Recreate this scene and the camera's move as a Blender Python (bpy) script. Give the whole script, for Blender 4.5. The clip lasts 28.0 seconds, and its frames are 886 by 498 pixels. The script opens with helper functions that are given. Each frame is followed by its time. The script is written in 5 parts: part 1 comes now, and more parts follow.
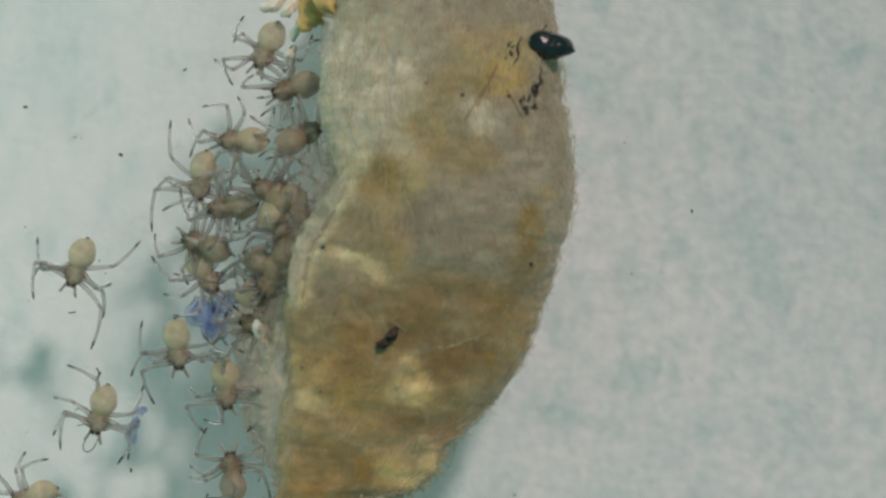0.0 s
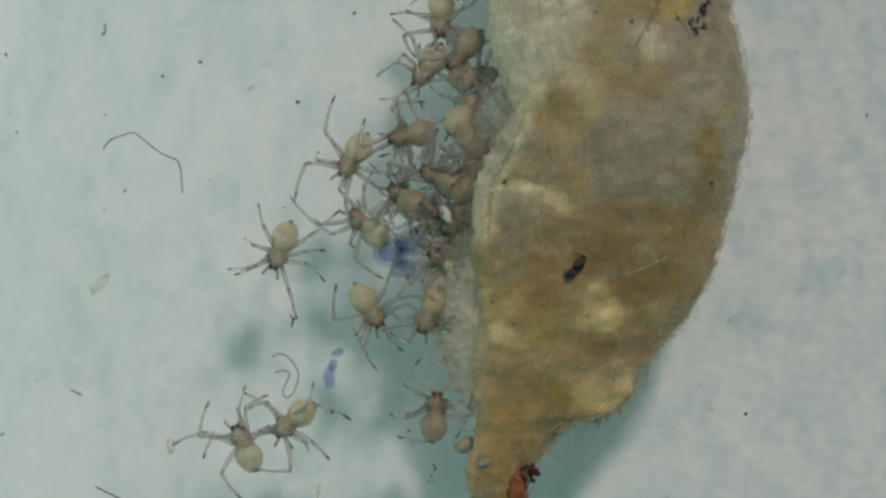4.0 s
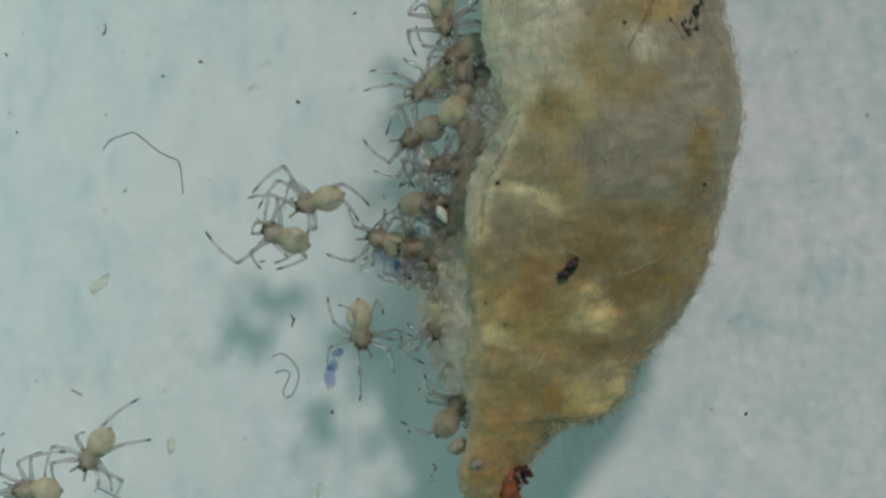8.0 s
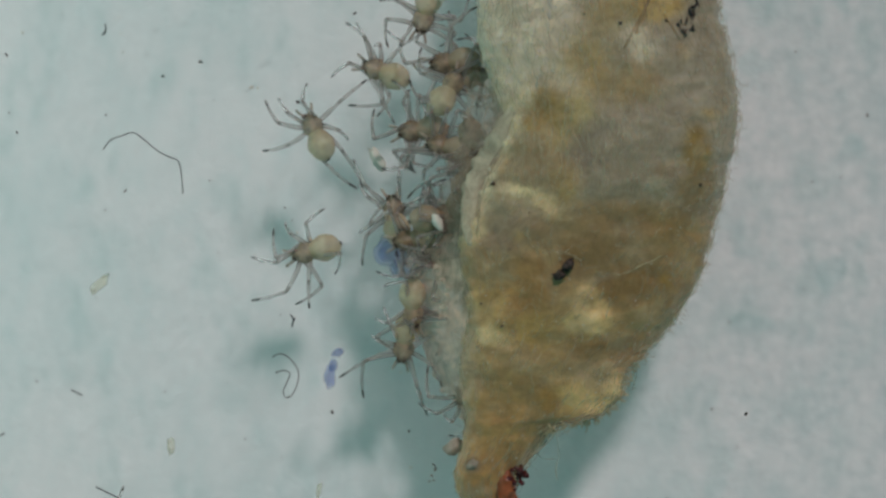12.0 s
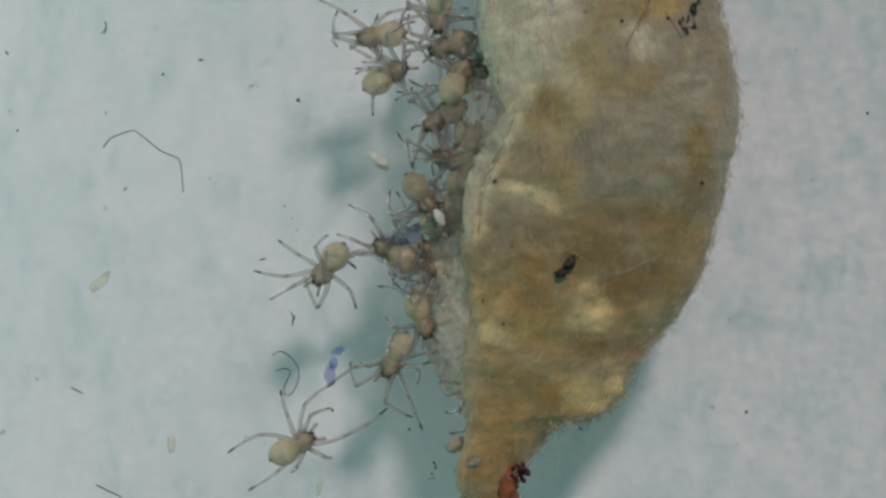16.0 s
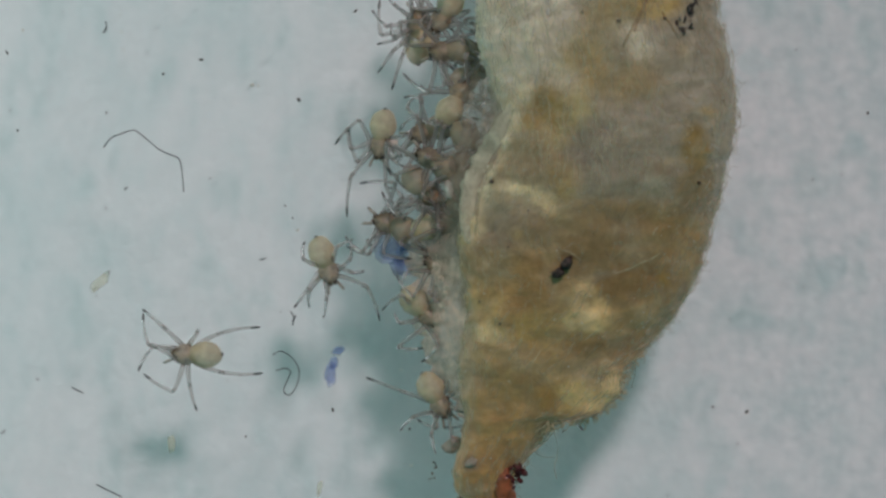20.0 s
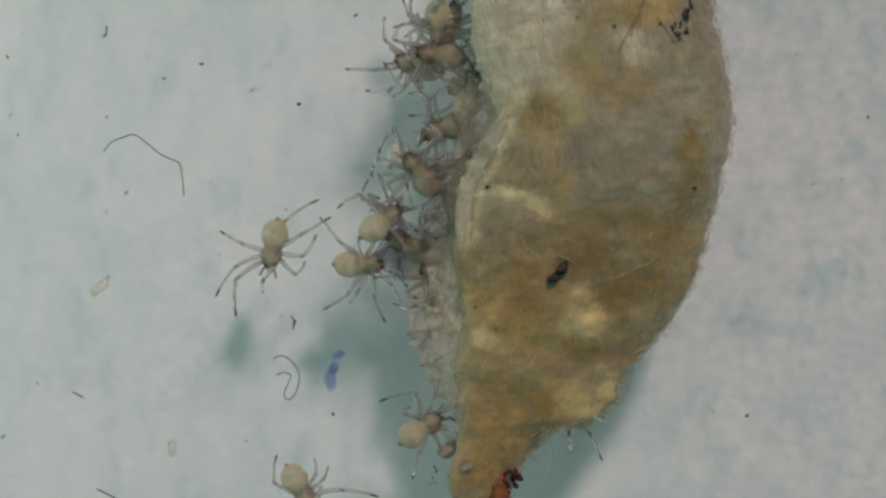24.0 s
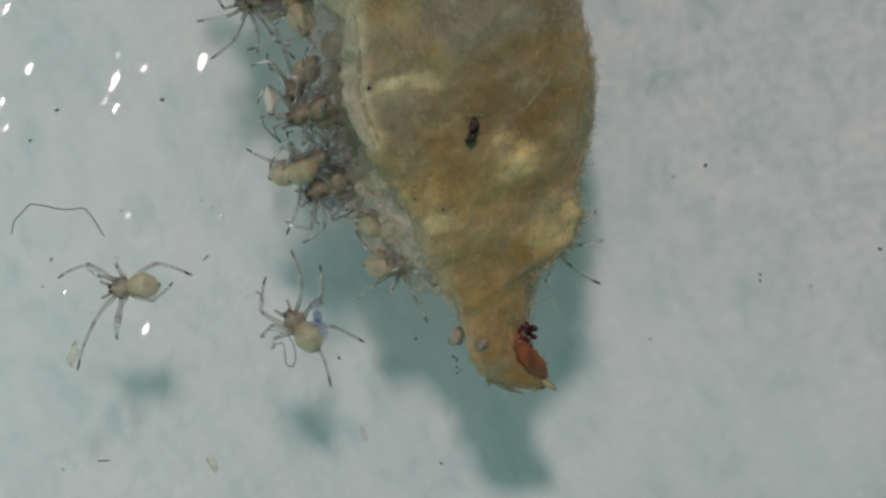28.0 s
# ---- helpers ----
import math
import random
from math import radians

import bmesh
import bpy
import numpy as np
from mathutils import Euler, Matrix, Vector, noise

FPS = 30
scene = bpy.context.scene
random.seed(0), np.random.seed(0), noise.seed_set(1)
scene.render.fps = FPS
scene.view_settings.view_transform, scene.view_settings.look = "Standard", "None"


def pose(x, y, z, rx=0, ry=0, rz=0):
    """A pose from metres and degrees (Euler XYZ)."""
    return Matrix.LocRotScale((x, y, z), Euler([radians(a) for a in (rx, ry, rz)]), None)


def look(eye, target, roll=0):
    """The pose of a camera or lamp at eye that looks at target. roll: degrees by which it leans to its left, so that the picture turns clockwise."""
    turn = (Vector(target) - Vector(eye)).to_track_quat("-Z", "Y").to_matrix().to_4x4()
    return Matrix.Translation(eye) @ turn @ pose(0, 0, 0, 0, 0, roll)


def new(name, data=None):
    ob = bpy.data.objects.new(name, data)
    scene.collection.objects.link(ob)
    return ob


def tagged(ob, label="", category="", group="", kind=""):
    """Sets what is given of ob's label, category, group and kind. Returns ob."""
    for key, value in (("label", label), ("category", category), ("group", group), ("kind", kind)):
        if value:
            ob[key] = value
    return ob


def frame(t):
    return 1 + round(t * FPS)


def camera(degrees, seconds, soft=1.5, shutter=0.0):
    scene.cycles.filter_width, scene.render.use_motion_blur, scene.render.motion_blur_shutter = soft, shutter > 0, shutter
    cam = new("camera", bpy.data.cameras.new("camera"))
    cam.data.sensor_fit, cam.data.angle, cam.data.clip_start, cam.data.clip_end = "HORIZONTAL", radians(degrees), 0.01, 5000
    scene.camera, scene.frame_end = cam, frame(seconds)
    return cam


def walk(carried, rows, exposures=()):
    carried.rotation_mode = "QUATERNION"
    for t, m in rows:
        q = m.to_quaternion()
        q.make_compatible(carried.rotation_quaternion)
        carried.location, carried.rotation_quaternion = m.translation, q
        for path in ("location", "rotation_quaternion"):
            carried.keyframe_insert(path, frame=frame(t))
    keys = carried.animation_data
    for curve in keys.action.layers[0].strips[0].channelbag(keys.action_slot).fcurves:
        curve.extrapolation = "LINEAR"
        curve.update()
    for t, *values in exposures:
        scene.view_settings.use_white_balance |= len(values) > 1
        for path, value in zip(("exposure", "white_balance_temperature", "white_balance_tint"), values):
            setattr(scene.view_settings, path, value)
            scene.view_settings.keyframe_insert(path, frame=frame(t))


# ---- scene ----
# All lengths below are in millimetres and turned into metres where meshes and poses are made.
MM = 0.001
EYE_HEIGHT = 93.24


def mm(x, y, z, rx=0, ry=0, rz=0):
    return pose(x * MM, y * MM, z * MM, rx, ry, rz)


# ---- camera ----
cam = camera(12, 28.0, soft=2.6)
cam.data.dof.use_dof = True
cam.data.dof.focus_distance = 91.9 * MM
cam.data.dof.aperture_fstop = 95
walk(cam, [
    (0, mm(1.204, -2.541, 92.312, 2.509, -1.916, 4.214)),
    (0.1, mm(0.863, -1.864, 92.366, 2.164, -1.678, 3.809)),
    (0.2, mm(0.556, -1.170, 92.421, 1.817, -1.442, 3.403)),
    (0.3, mm(0.431, -0.615, 92.475, 1.469, -1.208, 2.995)),
    (0.4, mm(0.253, -0.118, 92.530, 1.118, -0.977, 2.586)),
    (0.5, mm(-0.073, 0.132, 92.585, 0.767, -0.748, 2.176)),
    (0.6, mm(-0.421, 0.031, 92.670, 0.735, -0.721, 1.975)),
    (0.8, mm(-0.677, 0.076, 92.840, 0.671, -0.667, 1.573)),
    (1, mm(-0.885, 0.151, 93.011, 0.606, -0.614, 1.170)),
    (1.5, mm(-0.123, -0.482, 93.112, 0.997, -0.163, 1.180)),
    (2, mm(-0.199, -0.285, 93.167, 0.881, -0.207, 1.175)),
    (2.5, mm(0.656, 0.006, 93.196, 0.709, 0.314, 1.217)),
    (2.7, mm(0.466, 0.013, 93.226, 0.417, 0.184, 0.714)),
    (2.8, mm(0.122, -0.021, 93.266, 0.035, 0.008, 0.053)),
    (3, mm(0.000, -0.000, 93.269, -0.001, -0.008, -0.008)),
    (5.5, mm(0.000, 0.000, 93.241, 0.000, -0.000, 0.000)),
    (12.5, mm(0.000, 0.000, 93.241, 0.000, -0.000, 0.000)),
    (14.5, mm(0.000, -0.056, 93.241, 0.000, -0.000, 0.000)),
    (16, mm(-0.006, -0.044, 93.241, 0.000, -0.000, 0.000)),
    (18.8, mm(-0.013, -0.050, 93.241, 0.000, -0.000, 0.000)),
    (19.3, mm(-0.013, -0.050, 93.241, 0.000, -0.000, 0.000)),
    (19.5, mm(-0.088, -0.088, 93.241, 0.000, -0.000, 0.000)),
    (19.7, mm(-0.013, -0.050, 93.241, 0.000, -0.000, 0.000)),
    (20, mm(-0.013, -0.050, 93.241, 0.000, -0.000, 0.000)),
    (20.5, mm(-0.013, -0.019, 93.241, 0.000, -0.000, 0.000)),
    (21, mm(-0.019, 0.013, 93.241, 0.000, -0.000, 0.000)),
    (23.5, mm(-0.019, 0.000, 93.241, 0.000, -0.000, 0.000)),
    (24, mm(-0.019, 0.044, 93.241, 0.000, -0.000, 0.000)),
    (24.5, mm(-0.019, -0.013, 93.241, 0.000, -0.000, 0.000)),
    (25, mm(-0.006, 0.001, 93.234, -0.000, 0.008, 0.008)),
    (25.2, mm(-0.269, -0.064, 93.219, 0.021, -0.164, -0.553)),
    (25.3, mm(-0.432, 0.036, 93.200, 0.052, -0.394, -1.301)),
    (25.4, mm(-0.967, 0.517, 93.166, 0.113, -0.794, -2.610)),
    (25.5, mm(-1.598, 0.836, 93.136, 0.172, -1.136, -3.733)),
    (25.6, mm(-1.571, 0.942, 93.159, -0.044, -1.173, -4.160)),
    (25.7, mm(-1.784, 1.197, 93.223, -0.659, -1.286, -5.374)),
    (25.8, mm(-1.688, 1.479, 93.304, -1.436, -1.449, -6.915)),
    (26, mm(-1.675, 1.547, 93.310, -1.486, -1.460, -7.014)),
    (26.3, mm(-1.469, 1.819, 93.328, -1.350, -1.543, -9.786)),
    (26.4, mm(-1.409, 2.101, 93.335, -1.304, -1.569, -10.710)),
    (26.5, mm(-1.467, 2.152, 93.341, -1.258, -1.594, -11.635)),
    (26.7, mm(-1.993, 2.357, 93.316, -1.423, -1.968, -12.759)),
    (26.8, mm(-2.697, 2.974, 93.258, -1.782, -2.857, -15.400)),
    (26.9, mm(-3.130, 3.393, 93.223, -1.977, -3.394, -16.971)),
    (27, mm(-3.316, 3.515, 93.217, -2.010, -3.491, -17.252)),
    (27.2, mm(-2.982, 3.404, 93.198, -2.018, -3.331, -18.331)),
    (27.4, mm(-1.024, 2.400, 93.065, -2.155, -2.243, -25.794)),
    (27.5, mm(-0.889, 2.401, 93.057, -2.167, -2.178, -26.244)),
    (27.7, mm(-0.270, 2.441, 93.030, -2.393, -1.944, -26.921)),
    (28, mm(0.501, 2.586, 92.988, -2.737, -1.599, -27.939)),
], exposures=[
    (0, 0.06, 6430, -3), (1, -0.13, 6490, -3), (2, -0.14, 6390, -4), (3, -0.14, 6360, -5), (6, -0.09, 6170, -6), (7, -0.12, 6020, -8), (9, -0.17, 5990, -8), (11, -0.17, 5990, -8),
    (11.8, -0.17, 5980, -6), (12.5, -0.16, 6490, 6), (14.5, -0.16, 6190, 2), (16, -0.16, 6150, 2), (18, -0.16, 6070, 3), (20, -0.18, 6040, 3),
    (21, -0.34, 6550, 8), (23.5, -0.26, 6450, 7), (24, -0.22, 6490, 4), (25, -0.21, 6620, 9), (26, -0.14, 6520, 8), (27, -0.16, 6480, 6), (28, -0.25, 6270, 0),
])

# ---- light ----
LAMP_WAY = Vector((0.8, 1.95, 3.0)).normalized()   # towards the microscope lamp
world = bpy.data.worlds.new("room")
scene.world = world
world.use_nodes = True
room = world.node_tree.nodes["Background"]
room.inputs["Color"].default_value = (0.29, 0.82, 0.76, 1)
room.inputs["Strength"].default_value = 0.29

key_data = bpy.data.lights.new("microscope_lamp", "SUN")
key_data.energy, key_data.angle, key_data.color = 1.62, radians(6.4), (0.995, 0.68, 0.70)
key = new("microscope_lamp", key_data)
key.matrix_world = look(LAMP_WAY * 0.12, (0, 0, 0))

side_data = bpy.data.lights.new("side_lamp", "AREA")
side_data.energy, side_data.size, side_data.color = 0.0028, 0.02, (0.97, 1.0, 0.96)
side = new("side_lamp", side_data)
side.matrix_world = look((-0.034, 0.007, 0.0115), (-0.004, 0, -0.003))


# ---- materials ----
def material(name):
    m = bpy.data.materials.new(name)
    m.use_nodes = True
    nt = m.node_tree
    return m, nt, nt.nodes["Principled BSDF"], nt.nodes["Material Output"]


def node(nt, kind, **inputs):
    n = nt.nodes.new(kind)
    for k, v in inputs.items():
        n.inputs[k.replace("_", " ")].default_value = v
    return n


def coords(nt, scale):
    """Object coordinates in millimetres times scale."""
    c = nt.nodes.new("ShaderNodeTexCoord")
    v = nt.nodes.new("ShaderNodeVectorMath")
    v.operation = "MULTIPLY"
    k = scale if isinstance(scale, tuple) else (scale,) * 3
    v.inputs[1].default_value = tuple(a / MM for a in k)
    nt.links.new(c.outputs["Object"], v.inputs[0])
    return v.outputs[0]


def noise_tex(nt, vec, scale, detail=4.0, rough=0.55):
    n = node(nt, "ShaderNodeTexNoise", Scale=scale, Detail=detail, Roughness=rough)
    nt.links.new(vec, n.inputs["Vector"])
    return n.outputs["Fac"]


def ramp(nt, fac, stops):
    r = nt.nodes.new("ShaderNodeValToRGB")
    e = r.color_ramp.elements
    while len(e) < len(stops):
        e.new(0.5)
    for el, (p, c) in zip(e, stops):
        el.position, el.color = p, (*c, 1) if len(c) == 3 else c
    nt.links.new(fac, r.inputs["Fac"])
    return r.outputs["Color"]


def mix(nt, fac, a, b, kind="MIX"):
    n = nt.nodes.new("ShaderNodeMix")
    n.data_type, n.blend_type = "RGBA", kind
    for sock, v in ((n.inputs[0], fac), (n.inputs[6], a), (n.inputs[7], b)):
        if isinstance(v, (int, float)):
            sock.default_value = v
        elif isinstance(v, tuple):
            sock.default_value = (*v, 1)
        else:
            nt.links.new(v, sock)
    return n.outputs[2]


def bump(nt, fac, bsdf, strength, distance):
    b = node(nt, "ShaderNodeBump", Strength=strength, Distance=distance * MM)
    nt.links.new(fac, b.inputs["Height"])
    nt.links.new(b.outputs[0], bsdf.inputs["Normal"])


def see_through(nt, bsdf, out, opacity):
    """Lets part of the light pass straight through a thin or glassy skin."""
    t = nt.nodes.new("ShaderNodeBsdfTransparent")
    m = nt.nodes.new("ShaderNodeMixShader")
    if isinstance(opacity, (int, float)):
        m.inputs[0].default_value = opacity
    else:
        nt.links.new(opacity, m.inputs[0])
    nt.links.new(t.outputs[0], m.inputs[1])
    nt.links.new(bsdf.outputs[0], m.inputs[2])
    nt.links.new(m.outputs[0], out.inputs["Surface"])


def make_paper():
    m, nt, bs, out = material("paper")
    v = coords(nt, 1.0)
    blot = ramp(nt, noise_tex(nt, coords(nt, (1.0, 0.6, 1.0)), 0.42, 3), [(0.34, (0.70, 0.81, 0.805)), (0.48, (0.735, 0.825, 0.82)), (0.6, (0.77, 0.845, 0.84))])
    spots = ramp(nt, noise_tex(nt, coords(nt, (1.0, 0.55, 1.0)), 1.7, 1.5), [(0.28, (0.85, 0.90, 0.895)), (0.41, (0.94, 0.955, 0.955)), (0.53, (0.975, 0.97, 0.97)), (0.68, (1, 0.985, 0.985))])
    grain = ramp(nt, noise_tex(nt, v, 6.5, 3), [(0.3, (0.92, 0.925, 0.925)), (0.7, (1, 1, 1))])
    c = mix(nt, 1.0, mix(nt, 1.0, blot, spots, "MULTIPLY"), grain, "MULTIPLY")
    # one side: pinkish light put into the colour, fine pale flecks, small teal dots
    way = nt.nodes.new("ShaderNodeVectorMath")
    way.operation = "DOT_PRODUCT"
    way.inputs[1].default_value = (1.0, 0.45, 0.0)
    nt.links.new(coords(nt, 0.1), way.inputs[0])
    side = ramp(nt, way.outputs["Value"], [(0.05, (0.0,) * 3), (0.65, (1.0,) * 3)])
    pink_light_flecks = ramp(nt, noise_tex(nt, coords(nt, (1.0, 1.25, 1.0)), 2.9, 1.0), [(0.32, (0.925, 0.92, 0.925)), (0.5, (1.005, 0.972, 0.975)), (0.66, (1.065, 1.015, 1.015))])
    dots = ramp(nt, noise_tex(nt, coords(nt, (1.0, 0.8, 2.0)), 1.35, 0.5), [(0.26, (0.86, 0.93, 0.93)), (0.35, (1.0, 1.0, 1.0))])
    c = mix(nt, side, c, mix(nt, 1.0, mix(nt, 1.0, c, pink_light_flecks, "MULTIPLY"), dots, "MULTIPLY"))
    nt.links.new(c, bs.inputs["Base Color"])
    bs.inputs["Roughness"].default_value = 0.9
    bs.inputs["Specular IOR Level"].default_value = 0.15
    bump(nt, noise_tex(nt, v, 1.4, 4), bs, 0.35, 0.25)
    return m


def make_clear(name, gloss=0.12):
    """Clear plastic: light passes straight through, and the surface has a thin gloss."""
    m, nt, bs, out = material(name)
    nt.nodes.remove(bs)
    t = nt.nodes.new("ShaderNodeBsdfTransparent")
    g = node(nt, "ShaderNodeBsdfGlossy", Roughness=gloss)
    f = node(nt, "ShaderNodeFresnel", IOR=1.45)
    x = nt.nodes.new("ShaderNodeMixShader")
    nt.links.new(f.outputs[0], x.inputs[0])
    nt.links.new(t.outputs[0], x.inputs[1])
    nt.links.new(g.outputs[0], x.inputs[2])
    nt.links.new(x.outputs[0], out.inputs["Surface"])
    return m


def turned(nt, scale, angle, warp):
    """Object coordinates bent by a slow noise, turned, then stretched: for fibres that wander."""
    v = coords(nt, 1.0)
    n = node(nt, "ShaderNodeTexNoise", Scale=0.9, Detail=3.0)
    nt.links.new(v, n.inputs["Vector"])
    k = nt.nodes.new("ShaderNodeVectorMath")
    k.operation = "MULTIPLY_ADD"
    k.inputs[1].default_value = (warp, warp, warp)
    nt.links.new(n.outputs["Color"], k.inputs[0])
    nt.links.new(v, k.inputs[2])
    m = nt.nodes.new("ShaderNodeMapping")
    m.inputs["Rotation"].default_value = (0, 0, radians(angle))
    m.inputs["Scale"].default_value = scale
    nt.links.new(k.outputs[0], m.inputs["Vector"])
    return m.outputs[0]


def make_silk():
    """Felted silk of the sac: the stained patches come from the mesh's tint, the felt from fine stretched noise."""
    m, nt, bs, out = material("sac_silk")
    a = nt.nodes.new("ShaderNodeVertexColor")
    a.layer_name = "tint"
    f1 = noise_tex(nt, turned(nt, (5.0, 1.0, 2.0), 35, 2.2), 3.2, 5, 0.6)
    f2 = noise_tex(nt, turned(nt, (5.5, 1.1, 2.0), -48, 2.6), 3.0, 5, 0.6)
    f3 = noise_tex(nt, turned(nt, (1.0, 1.0, 0.6), 0, 1.2), 2.6, 6, 0.68)
    clump = noise_tex(nt, turned(nt, (1.0, 0.8, 0.6), 20, 0.8), 1.3, 4, 0.6)
    fleck = noise_tex(nt, coords(nt, (1.0, 1.0, 0.5)), 9.0, 4, 0.7)
    felt = mix(nt, 0.75, mix(nt, 0.5, f1, f2), mix(nt, 0.45, f3, fleck))
    tone = ramp(nt, felt, [(0.38, (0.85, 0.84, 0.82)), (0.5, (0.985, 0.985, 0.975)), (0.61, (1.13, 1.14, 1.15))])
    blotch = ramp(nt, f3, [(0.30, (0.85, 0.83, 0.80)), (0.5, (1.0, 0.995, 0.98)), (0.70, (1.13, 1.14, 1.15))])
    wool = ramp(nt, clump, [(0.52, (0.0,) * 3), (0.70, (0.32,) * 3)])
    c = mix(nt, 1.0, mix(nt, 1.0, mix(nt, wool, a.outputs["Color"], (0.45, 0.395, 0.28)), tone, "MULTIPLY"), blotch, "MULTIPLY")
    nt.links.new(c, bs.inputs["Base Color"])
    bs.inputs["Roughness"].default_value = 0.6
    bs.inputs["Specular IOR Level"].default_value = 0.3
    bs.inputs["Sheen Weight"].default_value = 0.25
    bs.inputs["Sheen Roughness"].default_value = 0.5
    bs.inputs["Subsurface Weight"].default_value = 0.6
    bs.inputs["Subsurface Radius"].default_value = (1.0, 0.7, 0.4)
    bs.inputs["Subsurface Scale"].default_value = 0.3 * MM
    bump(nt, mix(nt, 0.5, felt, f3), bs, 0.30, 0.16)
    return m


def make_veil(name, colour, low, high, scale=2.2):
    """Thin layered silk: wandering fibres decide how much shows through."""
    m, nt, bs, out = material(name)
    n = mix(nt, 0.5, noise_tex(nt, turned(nt, (4.0, 1.0, 1.5), 25, 1.6), scale, 5, 0.62), noise_tex(nt, coords(nt, 1.0), scale, 5, 0.62))
    nt.links.new(ramp(nt, n, [(0.36, tuple(0.72 * k for k in colour)), (0.62, colour)]), bs.inputs["Base Color"])
    bs.inputs["Roughness"].default_value = 0.55
    bs.inputs["Specular IOR Level"].default_value = 0.25
    bump(nt, n, bs, 0.5, 0.08)
    see_through(nt, bs, out, ramp(nt, n, [(0.36, (low,) * 3), (0.62, (high,) * 3)]))
    return m


def make_plain(name, colour, rough=0.5, opacity=1.0, vary=0.25, scale=8.0, spec=0.4, bumpy=0.2, soft=0.0):
    m, nt, bs, out = material(name)
    v = coords(nt, 1.0)
    n = noise_tex(nt, v, scale, 4)
    lo, hi = tuple(k * (1 - vary) for k in colour), tuple(min(1, k * (1 + vary)) for k in colour)
    nt.links.new(ramp(nt, n, [(0.3, lo), (0.7, hi)]), bs.inputs["Base Color"])
    bs.inputs["Roughness"].default_value = rough
    bs.inputs["Specular IOR Level"].default_value = spec
    if bumpy:
        bump(nt, n, bs, bumpy, 0.03)
    if soft:
        bs.inputs["Subsurface Weight"].default_value = soft
        bs.inputs["Subsurface Radius"].default_value = (1.0, 0.75, 0.5)
        bs.inputs["Subsurface Scale"].default_value = 0.25 * MM
    if opacity < 1:
        see_through(nt, bs, out, opacity)
    return m


def make_glassy(name, colour):
    """Clear greyish cuticle that bends the light, over a little pale flesh."""
    m, nt, bs, out = material(name)
    n = noise_tex(nt, coords(nt, 1.0), 9.0, 3)
    nt.links.new(ramp(nt, n, [(0.3, tuple(0.8 * k for k in colour)), (0.7, colour)]), bs.inputs["Base Color"])
    bs.inputs["Roughness"].default_value = 0.32
    bs.inputs["IOR"].default_value = 1.3
    bs.inputs["Specular IOR Level"].default_value = 0.1
    bs.inputs["Transmission Weight"].default_value = 0.86
    see_through(nt, bs, out, 0.58)
    return m


PAPER = make_paper()
CLEAR = make_clear("clear_plastic")
FACET = make_clear("clear_facet", gloss=0.015)
SILK = make_silk()
RIDGE = make_veil("pale_silk_band", (0.66, 0.585, 0.43), 0.35, 0.85)
FLAP = make_veil("pale_silk_flap", (0.66, 0.53, 0.325), 0.75, 1.0, 3.0)
# thin silk whose colour is darkened for the shade inside the opening
SHADE_GAUZE = make_veil("shade_silk_gauze", (0.37, 0.29, 0.22), 0.15, 0.6, 2.2)
VEIL = make_veil("silk_veil", (0.74, 0.54, 0.41), 0.45, 0.92)
PALE_VEIL = make_veil("grey_white_silk", (0.66, 0.59, 0.52), 0.35, 0.9, 3.0)
FUZZ = make_plain("silk_thread", (0.72, 0.61, 0.43), 0.35, 0.32, 0.15)
RESIN = make_plain("red_resin", (0.36, 0.095, 0.035), 0.28, 0.75, 0.45, 5.0, 0.6, 0.35, 0.5)
RIND = make_plain("brown_rind", (0.45, 0.22, 0.09), 0.4, 0.45, 0.4)
BLACK = make_plain("black_husk", (0.012, 0.011, 0.014), 0.16, 1, 0.4, 6.0, 0.7, 0.4)
SOOT = make_plain("dark_crumb", (0.05, 0.032, 0.025), 0.6, 1, 0.5, 14.0)
MAROON = make_plain("maroon_crumb", (0.07, 0.008, 0.010), 0.4, 1, 0.4)
CHALK = make_plain("white_crumb_and_glint", (0.72, 0.71, 0.62), 0.5, 0.85, 0.08, 6.0)
AMBER = make_plain("yellow_crumb", (0.66, 0.46, 0.17), 0.5, 0.9, 0.3, 5.0)
WHITE = make_plain("white_flake", (0.86, 0.80, 0.68), 0.5, 1, 0.08, 6.0)
TUFT = make_veil("pale_silk_tuft", (0.70, 0.60, 0.46), 0.5, 0.95, 5.0)
STRAW = make_plain("straw_shred", (0.74, 0.69, 0.50), 0.7, 0.30, 0.2, 9.0)
GRIT = make_plain("brown_grit", (0.085, 0.07, 0.06), 0.6, 0.8, 0.5, 14.0)
SHED = make_plain("shed_brown", (0.24, 0.16, 0.10), 0.45, 0.85, 0.4, 9.0)
STALK = make_plain("pale_brown_stalk", (0.36, 0.25, 0.13), 0.5, 0.55, 0.4, 9.0)
PALE_SKIN = make_plain("pale_shed_skin", (0.40, 0.33, 0.26), 0.5, 0.8, 0.4, 9.0)
BLUE = make_plain("blue_fibre", (0.13, 0.22, 0.58), 0.6, 0.20, 0.3, 6.0)
HAIR = make_plain("dark_hair", (0.045, 0.05, 0.055), 0.5, 0.85, 0.2)
ABDOMEN = make_plain("ivory_abdomen", (0.58, 0.50, 0.335), 0.42, 0.64, 0.25, 4.0, 0.3, 0.15, 0.8)
CARAPACE = make_plain("beige_carapace", (0.35, 0.275, 0.185), 0.36, 0.64, 0.45, 6.0, 0.35, 0.2, 0.7)
